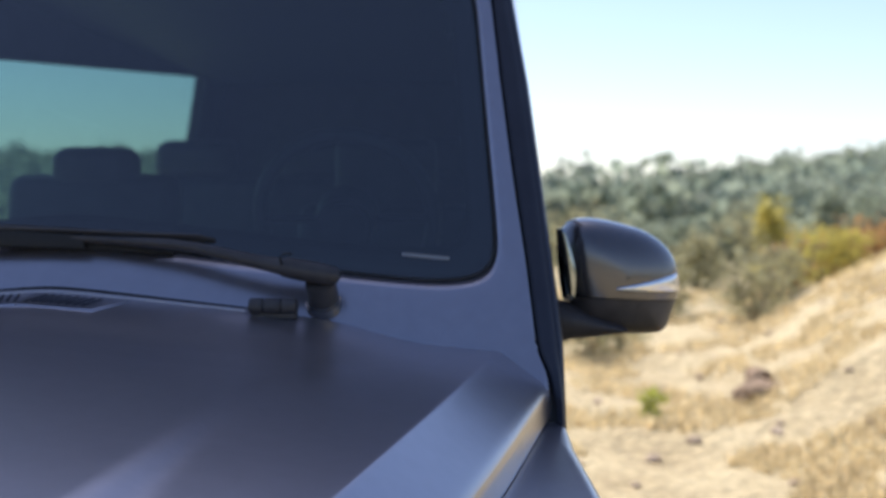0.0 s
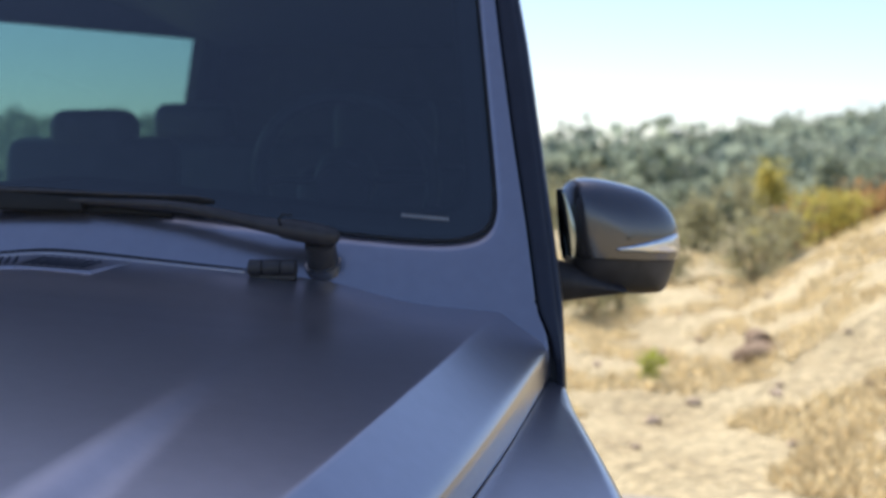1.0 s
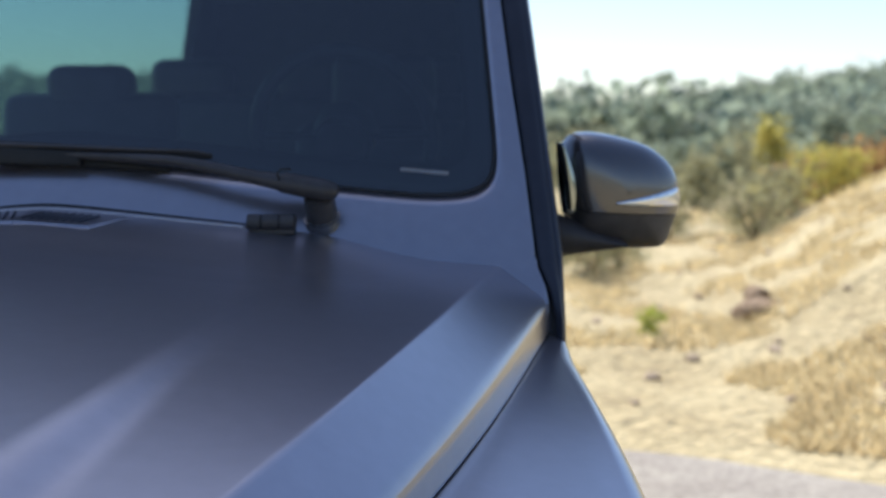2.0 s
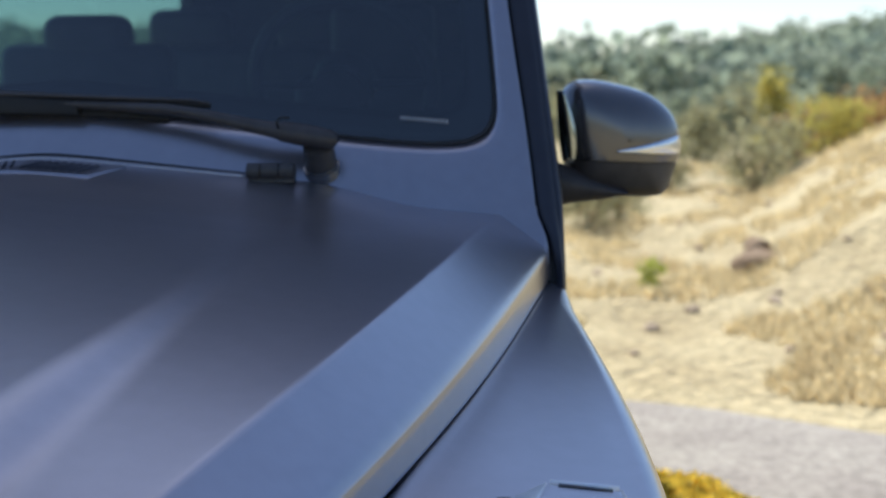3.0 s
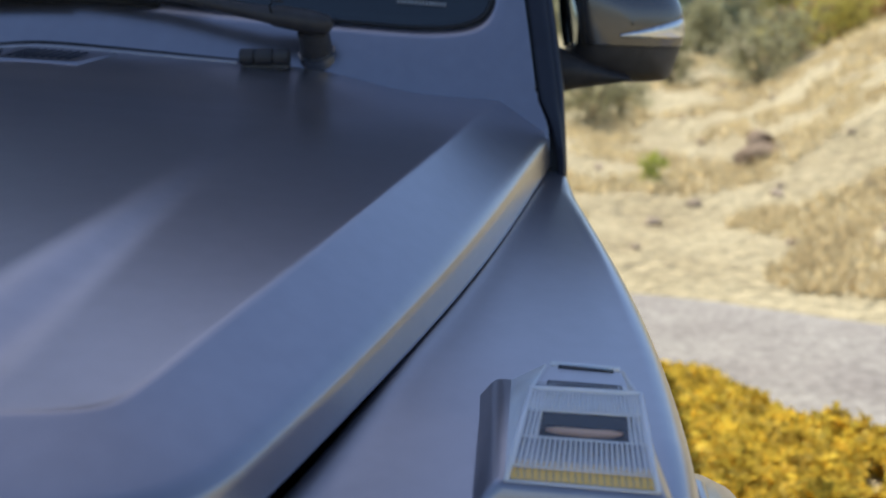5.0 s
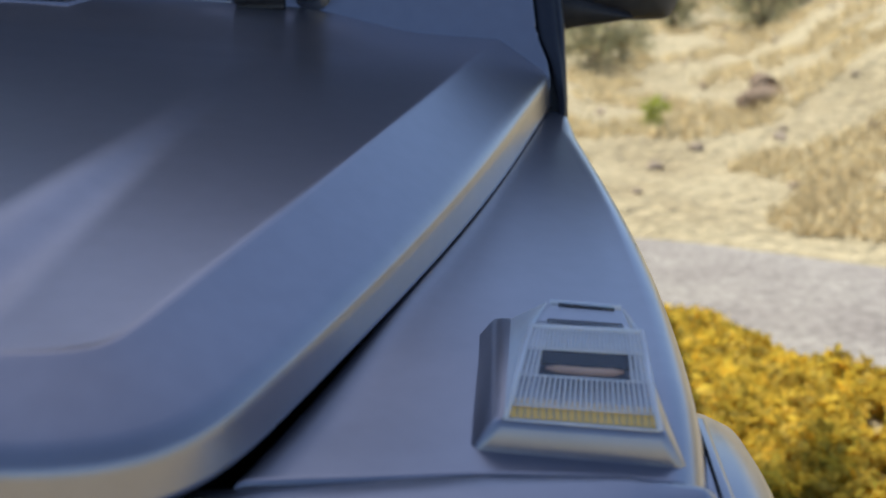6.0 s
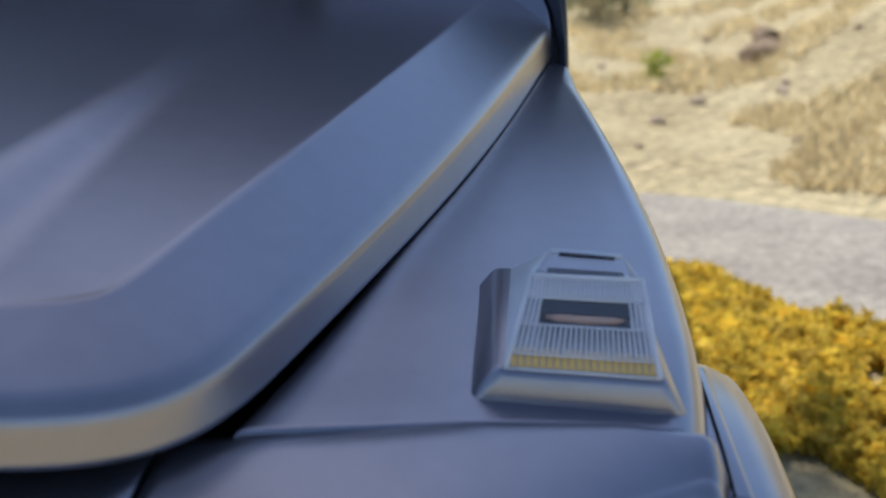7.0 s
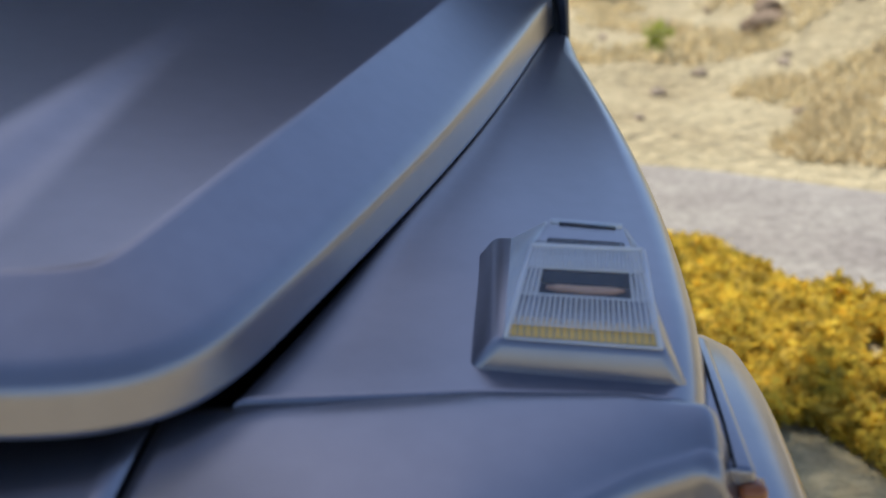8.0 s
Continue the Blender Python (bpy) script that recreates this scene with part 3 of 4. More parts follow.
# ---- turn signals on the fenders ----
def turn_signal(side):
    def on(x, y, h):
        return Vector((side * x, y, float(shelf_z(x, y)) + h))
    FL, FR, BR, BL = (0.7245, 0.7665), (0.888, 0.7705), (0.866, 0.958), (0.7185, 0.950)
    base = part("turn_signal", smooth_bm(frustum([on(*p, -0.012) for p in (FL, FR, BR, BL)],
                [on(*p, 0.0215) for p in ((0.751, 0.7715), (0.868, 0.7755), (0.858, 0.946), (0.742, 0.941))], 0.0075)), PAINT, car, "raised turn signal on a satin painted foot")
    lo = [(0.7565, 0.7730), (0.8640, 0.7760), (0.8555, 0.940), (0.7560, 0.935)]
    hi = [(0.7735, 0.852), (0.8570, 0.858), (0.8440, 0.899), (0.7880, 0.899)]
    h0, h1 = 0.0205, 0.055
    lens = part("lens", frustum([on(*p, h0) for p in lo], [on(*p, h1) for p in hi], 0.003, 2), LAMP_LENS, base, "clear ribbed lens")
    inn = lambda p, k: (0.814 + (p[0] - 0.814) * k, 0.86 + (p[1] - 0.86) * k)
    part("reflector", frustum([on(*inn(p, 0.95), 0.0206) for p in lo], [on(*inn(p, 0.92), 0.0225) for p in lo], 0.001, 1), REFLECTOR, base, "silver reflector under the lens")
    # amber band low at the front
    for k in range(20):
        x0 = 0.7598 + k * 0.00515
        y0 = 0.7752 + 0.0029 * k / 20
        part("amber_rib", frustum([on(x0, y0, 0.0212), on(x0 + 0.0047, y0, 0.0212), on(x0 + 0.0047, y0 + 0.02, 0.0212), on(x0, y0 + 0.02, 0.0212)],
                                  [on(x0 + 0.0003, y0 + 0.016, 0.0262), on(x0 + 0.0043, y0 + 0.016, 0.0262), on(x0 + 0.0043, y0 + 0.02, 0.0262), on(x0 + 0.0003, y0 + 0.02, 0.0262)]), AMBER, base)
    part("bulb_holder", frustum([on(0.780, 0.838, 0.031), on(0.852, 0.840, 0.031), on(0.848, 0.895, 0.031), on(0.783, 0.893, 0.031)],
                                [on(0.783, 0.846, 0.047), on(0.849, 0.848, 0.047), on(0.845, 0.89, 0.047), on(0.786, 0.888, 0.047)], 0.002, 2), GLOSS_BLACK, base, "dark bulb holder")
    part("bulb", tube([on(0.785, 0.832, 0.032), on(0.793, 0.830, 0.033), on(0.813, 0.8295, 0.033), on(0.835, 0.832, 0.033), on(0.842, 0.836, 0.032)], [0.0015, 0.003, 0.0034, 0.003, 0.0015], 12), BULB, base, "pale orange bulb")
    # ribs on the lens's front, sides and top edge
    faces = [(0, 1, 26, 0.17, 0.46), (0, 1, 30, 0.76, 0.97), (0, 1, 26, 0.47, 0.75), (3, 0, 34, 0.04, 0.93), (1, 2, 34, 0.04, 0.93)]
    for a, b, cnt, lo_u, hi_u in faces:
        for k in range(cnt):
            u = (k + 0.5) / cnt
            if lo_u == 0.47 and 0.14 < u < 0.86:
                continue
            p0 = on(*lo[a], h0).lerp(on(*lo[b], h0), u)
            p1 = on(*hi[a], h1).lerp(on(*hi[b], h1), u)
            nrm = (on(*lo[b], h0) - on(*lo[a], h0)).cross(p1 - p0).normalized()
            if nrm.dot(Vector((side * 0.81, 0.86, 1.0)) - p0) > 0:
                nrm = -nrm
            t = (on(*lo[b], h0) - on(*lo[a], h0)).normalized() * 0.0016
            bm = bmesh.new()
            q0, q1 = p0.lerp(p1, lo_u), p0.lerp(p1, hi_u)
            v = [bm.verts.new(c) for c in (q0 - t, q0 + t, q0 + nrm * 0.0021, q1 - t * 0.7, q1 + t * 0.7, q1 + nrm * 0.0018)]
            for f in ((0, 1, 2), (3, 5, 4), (0, 2, 5, 3), (1, 4, 5, 2)):
                bm.faces.new([v[i] for i in f])
            part("rib", bm, LAMP_RIB, lens)
    part("lens_edge", tube([on(*hi[3], h1), on(*hi[2], h1)], 0.0026, 8), LAMP_RIB, lens)
    # rims along the foot of the lens and across its front below the ribbed band
    foot = [on(*p, h0) for p in lo]
    top = [on(*p, h1) for p in hi]
    for a, b in ((0, 1), (1, 2), (3, 0)):
        part("lens_rim", tube([foot[a], foot[b]], 0.0011, 8), LAMP_RIB, lens)
    for u in (0.155, 0.465, 0.755):
        part("lens_rim", tube([foot[0].lerp(top[0], u), foot[1].lerp(top[1], u)], 0.0009, 8), LAMP_RIB, lens)
    part("lens_slot", tube([top[3].lerp(top[2], 0.12) + Vector((0, -0.007, 0.0005)), top[3].lerp(top[2], 0.9) + Vector((0, -0.007, 0.0005))], 0.003, 8, 0.5), GLOSS_BLACK, lens, "dark slot in the top of the lens")
    part("lens_edge", tube([on(*hi[0], h1), on(*hi[1], h1)], 0.0022, 8), LAMP_RIB, lens)
    part("lens_edge", tube([on(*hi[0], h1), on(*lo[0], h0)], 0.0022, 8), LAMP_RIB, lens)
    part("lens_edge", tube([on(*hi[1], h1), on(*lo[1], h0)], 0.0022, 8), LAMP_RIB, lens)


for s in (1, -1):
    turn_signal(s)


# ---- wheel arch flares, side trim ----
def flare_mesh(side):
    """A wheel arch flare round the front wheel, flat on top and rounded over."""
    cy, cz, r0 = 0.84, 0.42, 0.46
    rows = []
    for a in np.linspace(-8, 188, 60):
        w = radians(a)
        c, s_ = math.cos(w), math.sin(w)
        k = (abs(c) ** 2.5 + abs(s_) ** 2.5) ** (-1 / 2.5)
        row = []
        for x, dr in ((0.885, 0.100), (0.915, 0.101), (0.945, 0.098), (0.966, 0.088), (0.977, 0.070), (0.981, 0.045), (0.981, 0.0), (0.972, -0.008), (0.90, -0.008)):
            r = (r0 + dr) * k
            row.append((side * x, cy - r * c, cz + r * 0.93 * s_))
        rows.append(row)
    return np.array(rows)


for s in (1, -1):
    solid(part("arch_flare", sheet(flare_mesh(s)), PAINT, car, "satin blue-grey wheel arch flare"), 0.003)
    trim = part("side_trim", smooth_bm(frustum([(s * 0.900, 0.728, 0.940), (s * 0.931, 0.728, 0.942), (s * 0.925, 0.93, 0.950), (s * 0.900, 0.93, 0.950)],
                                     [(s * 0.900, 0.724, 0.986), (s * 0.925, 0.724, 0.982), (s * 0.918, 0.93, 0.988), (s * 0.900, 0.93, 0.988)], 0.005)), PAINT, car, "narrow painted side trim in front of the wheel arch")
    part("seam", tube([(s * 0.9105, 0.724, 0.985), (s * 0.9115, 0.78, 0.9865), (s * 0.9105, 0.86, 0.988), (s * 0.909, 0.93, 0.989)], 0.0012, 8), RUBBER, trim, "thin black seam")
    part("marker_lens", smooth_bm(box(min(s * 0.913, s * 0.9335), max(s * 0.913, s * 0.9335), 0.717, 0.738, 0.946, 0.972, 0.006)), AMBER_DARK, trim, "small brown marker lens")
    for y, xo in ((0.90, 0.93), (4.0, 0.79)):
        wheel = part("wheel", cylinder((s * (xo - 0.23), y, 0.40), (s * xo, y, 0.40), 0.40, seg=64, bevel=0.03), RUBBER, car, "black off-road wheel")
        part("rim", cylinder((s * (xo - 0.03), y, 0.40), (s * (xo + 0.004), y, 0.40), 0.25, 0.235, 48, 0.006), GLOSS_BLACK, wheel)

# ---- body behind the windscreen ----
for s in (1, -1):
    x0, x1 = min(s * 0.775, s * 0.81), max(s * 0.775, s * 0.81)
    part("side_panel", box(x0, x1, 1.80, 4.98, 0.52, 1.235, 0.012), PAINT, car, "satin blue-grey side panels below the windows")
    for y0, y1 in ((2.36, 2.46), (4.64, 4.98)) if s < 0 else ((2.50, 2.62), (3.35, 3.47), (4.55, 4.98)):
        bm = frustum([(s * 0.79, y0, 1.22), (s * 0.79, y1, 1.22), (s * 0.75, y1, 1.22), (s * 0.75, y0, 1.22)],
                     [(s * 0.66, y0 + 0.02, 2.06), (s * 0.66, y1, 2.06), (s * 0.61, y1, 2.06), (s * 0.61, y0 + 0.02, 2.06)])
        part("window_post", bm, CABIN, car)
    P = np.array([[(s * (0.785 - 0.15 * (z - 1.22) / 0.84), y + max(0.0, 2.4 - y) * 0.75 * (z - 1.22) / 0.84, z) for z in (1.22, 2.06)] for y in (1.86, 2.4, 4.9)])
    pane = sheet(P)
    if pane.polygons[0].normal.x * s > 0:
        pane.flip_normals()
    part("side_window", pane, SIDE_GLASS if s < 0 else DARK_GLASS, car, "tinted side window")
# the headliner drops towards the front along the window tops
for s in (1, -1):
    part("window_header", frustum([(s * 0.655, 2.10, 1.765), (s * 0.66, 4.95, 2.02), (s * 0.60, 4.95, 2.02), (s * 0.60, 2.10, 1.765)],
                                  [(s * 0.655, 2.10, 2.06), (s * 0.66, 4.95, 2.10), (s * 0.60, 4.95, 2.10), (s * 0.60, 2.10, 2.06)]), CABIN, car, "dark roof lining along the windows")
part("tailgate", frustum([(-0.79, 4.94, 0.52), (0.79, 4.94, 0.52), (0.79, 4.99, 0.52), (-0.79, 4.99, 0.52)], [(-0.64, 4.94, 2.08), (0.64, 4.94, 2.08), (0.64, 4.99, 2.08), (-0.64, 4.99, 2.08)]), CABIN, car, "dark rear end")
part("headliner", box(-0.60, 0.60, 2.12, 4.93, 1.985, 2.012), CABIN, car, "dark roof lining")
part("roof_front", box(-0.66, 0.66, 2.085, 2.2, 1.90, 2.04, 0.01), PAINT, car)
part("dashboard", smooth_bm(frustum([(-0.74, 1.86, 1.05), (0.74, 1.86, 1.05), (0.74, 2.30, 1.0), (-0.74, 2.30, 1.0)],
                          [(-0.70, 1.84, 1.315), (0.70, 1.84, 1.315), (0.70, 2.22, 1.365), (-0.70, 2.22, 1.365)], 0.02)), CABIN, car, "black dashboard")
part("firewall", box(-0.79, 0.79, 1.765, 1.84, 0.5, 1.20, 0.01), CABIN, car)


def ring(center, normal, radius, thick, n=48, seg=10):
    c, nn = Vector(center), Vector(normal).normalized()
    a = nn.cross(Vector((0, 0, 1))).normalized()
    b = a.cross(nn)
    P = np.zeros((n, seg, 3))
    for i in range(n):
        w = 2 * math.pi * i / n
        d = a * math.cos(w) + b * math.sin(w)
        for j in range(seg):
            v = 2 * math.pi * j / seg
            P[i, j] = c + d * (radius + thick * math.cos(v)) + nn * (thick * math.sin(v))
    return sheet(P, closed_u=True, closed_v=True)


wheel_c = Vector((0.37, 2.36, 1.42))
steer = part("steering_wheel", ring(wheel_c, (0, 0.93, 0.36), 0.185, 0.016), LEATHER, car, "black leather steering wheel")
part("hub", cylinder(wheel_c + Vector((0, -0.05, -0.02)), wheel_c + Vector((0, 0.03, 0.012)), 0.06, 0.07, 24, 0.01), CABIN, steer)
for w in (0, 180, 270):
    d = Vector((math.cos(radians(w)), -0.36 * math.sin(radians(w)), 0.93 * math.sin(radians(w))))
    part("spoke", tube([wheel_c + d * 0.05, wheel_c + d * 0.18], [0.02, 0.013], 8, 0.5), CABIN, steer)
for x, y, w, top in ((0.37, 2.80, 0.135, 1.63), (-0.42, 2.80, 0.115, 1.609)):
    seat = part("seat", box(x - 0.25, x + 0.25, y - 0.45, y + 0.12, 0.62, 0.86, 0.05, 3), LEATHER, car, "black leather seat")
    up = 1.455 if x > 0 else 1.535
    part("seat_back", smooth_bm(frustum([(x - 0.24, y, 0.8), (x + 0.24, y, 0.8), (x + 0.24, y + 0.14, 0.8), (x - 0.24, y + 0.14, 0.8)],
                              [(x - 0.23, y + 0.12, up), (x + 0.23, y + 0.12, up), (x + 0.23, y + 0.22, up), (x - 0.23, y + 0.22, up)], 0.035)), LEATHER, seat)
    part("headrest", smooth_bm(box(x - w, x + w, y + 0.12, y + 0.23, 1.44, top, 0.04, 4)), LEATHER, seat)

part("bench_back", smooth_bm(frustum([(-0.61, 3.86, 0.7), (0.61, 3.86, 0.7), (0.61, 4.0, 0.7), (-0.61, 4.0, 0.7)],
                               [(-0.60, 3.93, 1.555), (0.60, 3.93, 1.555), (0.60, 4.05, 1.555), (-0.60, 4.05, 1.555)], 0.04)), LEATHER, car, "black leather rear bench")
for x in (-0.46, 0.0, 0.46):
    part("bench_headrest", smooth_bm(box(x - 0.15, x + 0.15, 3.95, 4.05, 1.54, 1.690, 0.048, 5)), LEATHER, car)
# small printed marks on the glass and a light edge behind it
for i in range(14):
    x = 0.556 + 0.0055 * i
    z = 1.368 - 0.0005 * i
    part("print_mark", box(x, x + 0.0038, screen_y(x, z) + 0.0005, screen_y(x, z) + 0.0025, z - 0.0030, z + 0.0028), INK, screen)
part("dash_vent_edge", tube([(0.515, 1.92, 1.372), (0.57, 1.925, 1.366), (0.60, 1.93, 1.364)], 0.0018, 8), INK, car, "thin bright edge of a dashboard vent")

part("cabin_floor", box(-0.78, 0.78, 1.9, 5.0, 0.55, 0.62), CABIN, car)
part("roof", box(-0.70, 0.70, 2.13, 4.95, 2.02, 2.06, 0.015), PAINT, car)

# ================= ground =================
def terrain(x, y):
    r = np.hypot(x, y - 2)
    z = np.interp(r, [0, 17, 40, 70, 120, 240, 420, 900], [0, 0, -1.3, -2.4, -2.2, 1.8, 4.0, 6])
    az = np.degrees(np.arctan2(x, y - 2))
    z = z + np.interp(r, [90, 240, 900], [0, 1, 1.2]) * np.interp(az, [-180, -60, -30, -15, -6, 2, 8, 16, 24, 60, 180], [0, 3, 6.5, 6.5, 1, -0.3, 2.6, 7.0, 8, 4, 0])
    u = np.maximum(0, x - 0.8 - 0.17 * y)
    z = z + 0.46 * np.minimum(u, 5) * step(6.0, 9.5, y) * (1 - step(14, 21, y)) * step(1, 2, x)
    return z


def bumps(x, y):
    f = np.zeros(np.shape(x))
    xf, yf, ff = np.ravel(x), np.ravel(y), f.ravel()
    for i in range(len(xf)):
        d = math.hypot(xf[i], yf[i] - 2)
        if d < 60:
            ff[i] = 0.05 * noise.noise((xf[i] * 0.8, yf[i] * 0.8, 3)) + 0.09 * noise.fractal((xf[i] * 1.7, yf[i] * 1.7, 7), 1.0, 2.1, 4) * min(1, max(0, (d - 3.5) / 4))
        else:
            ff[i] = 1.2 * noise.noise((xf[i] * 0.02, yf[i] * 0.02, 5))
    return f


ROAD_X, ROAD_FAR = (-9, 1.2, 2.2, 5, 12), (5.6, 5.05, 4.56, 3.9, 3.0)


def road_mask(x, y):
    """1 on the grey track and near the car, 0 on open ground."""
    far = np.interp(x, ROAD_X, ROAD_FAR)
    return step(0.35, -0.05, y - far)


rad = np.concatenate([[0.01], np.geomspace(0.8, 60, 170), np.geomspace(64, 4000, 50)])
ang = np.radians(np.concatenate([np.arange(-30, 34, 0.4), np.arange(34, 330, 3)]))
A, R = np.meshgrid(ang, rad)
GX, GY = R * np.sin(A) + 0.78, R * np.cos(A)
GZ = terrain(GX, GY) + bumps(GX, GY) * (1 - 0.93 * road_mask(GX, GY) * (np.hypot(GX, GY) < 40))
EARTH = material("dry_earth", (0.54, 0.46, 0.265), 0.95, 0.0, 0.0, 1.1, 0.9, 9.0, color2=(0.40, 0.325, 0.175), fine=0.3)
ground = part("ground", sheet(np.stack([GX, GY, GZ], -1), closed_v=True), EARTH, None)
tagged(ground, "dry sandy ground with stones rising to a bank", "ground", kind="structure")


def ground_z(x, y):
    xa, ya = np.array([float(x)]), np.array([float(y)])
    return float((terrain(xa, ya) + bumps(xa, ya) * (1 - 0.93 * road_mask(xa, ya)))[0])


# grey track
TRACK = material("grey_track", (0.385, 0.355, 0.295), 0.92, 0.0, 0.0, 2.2, 0.5, 60.0, color2=(0.29, 0.26, 0.22), fine=0.25)
xs, us = np.linspace(-9, 12, 160), np.linspace(0, 1, 24)
P = np.zeros((len(xs), len(us), 3))
for i, x in enumerate(xs):
    far = float(np.interp(x, ROAD_X, ROAD_FAR)) + 0.07 * noise.noise((x * 1.3, 0, 0)) + 0.04 * noise.noise((x * 5, 2, 0))
    near = float(np.interp(x, [-9, 1.2, 3.4, 12], [3.2, 3.95, 1.45, 0.9])) + 0.1 * noise.noise((x * 1.3, 7, 0))
    for j, u in enumerate(us):
        y = near + (far - near) * u
        xa, ya = np.array([x]), np.array([y])
        P[i, j] = (x, y, float((terrain(xa, ya) + bumps(xa, ya) * 0.07)[0]) + 0.012 * math.sin(math.pi * u) ** 0.4 + 0.002)
road = part("road", sheet(P), TRACK, None)
tagged(road, "grey worn track beside the car", "road", kind="structure")


# ---- plants and stones ----
def leaf_cloud(centers, sizes, squash=0.7, seed=1):
    """Small bent leaves or leaf clumps, one at each centre, turned at random."""
    rng = np.random.default_rng(seed)
    n = len(centers)
    a = rng.normal(size=(n, 3))
    a /= np.linalg.norm(a, axis=1)[:, None]
    b = np.cross(a, rng.normal(size=(n, 3)))
    b /= np.linalg.norm(b, axis=1)[:, None]
    c = np.cross(a, b)
    s_ = np.asarray(sizes)[:, None]
    V = np.stack([centers - a * s_, centers + b * s_ * squash + c * s_ * 0.25, centers + a * s_, centers - b * s_ * squash + c * s_ * 0.25], 1)
    F = np.arange(4 * n).reshape(n, 4)
    T = np.concatenate([F[:, [0, 1, 2]], F[:, [0, 2, 3]]])
    me = bpy.data.meshes.new("leaves")
    me.from_pydata(V.reshape(-1, 3).tolist(), [], T.tolist())
    return me


def crown_points(rng, base, height, width, n, cone=0.4):
    """Points for leaf clumps inside an uneven crown, gathered round a few boughs."""
    k = max(5, n // 26)
    h = rng.uniform(0.12, 1.0, k)
    w = width * (1 - cone * h) * rng.uniform(0.35, 1.0, k)
    an = rng.uniform(0, 2 * math.pi, k)
    bough = np.stack([w * np.cos(an) * 0.75, w * np.sin(an) * 0.75, h * height], 1)
    pick = rng.integers(0, k, n)
    p = bough[pick] + rng.normal(size=(n, 3)) * np.array([width * 0.2, width * 0.2, height * 0.085])
    p[:, 2] = np.maximum(p[:, 2], height * 0.05)
    return p + np.array(base)


def foliage(name, c1, c2, scale):
    m = material(name, c1, 0.75, 0.0, 0.0, scale, color2=c2, island=0.45)
    n, link = m.node_tree.nodes, m.node_tree.links
    b = n["Principled BSDF"]
    tr, mix = n.new("ShaderNodeBsdfTranslucent"), n.new("ShaderNodeMixShader")
    mix.inputs[0].default_value = 0.5
    src = b.inputs["Base Color"].links[0].from_socket
    link.new(src, tr.inputs["Color"])
    link.new(b.outputs[0], mix.inputs[1])
    link.new(tr.outputs[0], mix.inputs[2])
    link.new(mix.outputs[0], n["Material Output"].inputs["Surface"])
    return m


# pine green lifted paler than real needles: distance haze put into the colour
HAZED_PINE = foliage("hazed_pine_leaves", (0.34, 0.39, 0.28), (0.25, 0.30, 0.22), 0.05)
OLIVE = foliage("olive_leaves", (0.42, 0.41, 0.24), (0.30, 0.29, 0.165), 1.2)
YELLOWGREEN = foliage("yellow_green_leaves", (0.54, 0.47, 0.12), (0.37, 0.35, 0.10), 2.0)
ORANGE = foliage("autumn_leaves", (0.56, 0.34, 0.13), (0.37, 0.23, 0.10), 0.6)
GOLD = foliage("golden_leaves", (0.86, 0.69, 0.10), (0.62, 0.45, 0.06), 6.0)
LIME = foliage("lime_leaves", (0.52, 0.56, 0.08), (0.34, 0.40, 0.06), 2.0)
STRAW = foliage("straw", (0.75, 0.64, 0.38), (0.59, 0.48, 0.27), 3.0)
ROCK = material("brown_rock", (0.36, 0.26, 0.16), 0.9, 0.0, 0.0, 8.0, 0.9, 25.0, color2=(0.22, 0.15, 0.09), fine=0.3)
STONE = material("sandstone", (0.58, 0.46, 0.33), 0.9, 0.0, 0.0, 6.0, 0.9, 25.0, color2=(0.42, 0.32, 0.21), fine=0.3)

rng = np.random.default_rng(5)


def shrub(name, x, y, height, width, mat, label, n=500, leaf=0.035, cone=0.35, category="bush", group="", sink=0.0):
    z = ground_z(x, y) - sink
    t = thing(name, (x, y, z), label, category, group)
    bm = bmesh.new()
    for k in range(5):
        a = rng.uniform(0, 2 * math.pi)
        e = Vector((x + 0.45 * width * math.cos(a) * (0.0 if k == 0 else 1), y + 0.45 * width * math.sin(a) * (0.0 if k == 0 else 1), z + height * rng.uniform(0.5, 0.8)))
        r = height * 0.022
        bm.from_mesh(tube([(x, y, z - 0.05), Vector((x, y, z)).lerp(e, 0.5) + Vector((0, 0, height * 0.06)), e], [r, r * 0.7, r * 0.25], 6))
    part("trunk", bm, WOODS_BARK, t)
    pts = crown_points(rng, (x, y, z), height, width, n, cone)
    part("crown", leaf_cloud(pts, rng.uniform(0.6, 1.4, n) * leaf, seed=int(x * 100 + y * 7) & 1023), mat, t)
    return t


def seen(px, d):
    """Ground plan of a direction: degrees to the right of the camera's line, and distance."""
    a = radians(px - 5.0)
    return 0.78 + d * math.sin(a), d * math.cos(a)


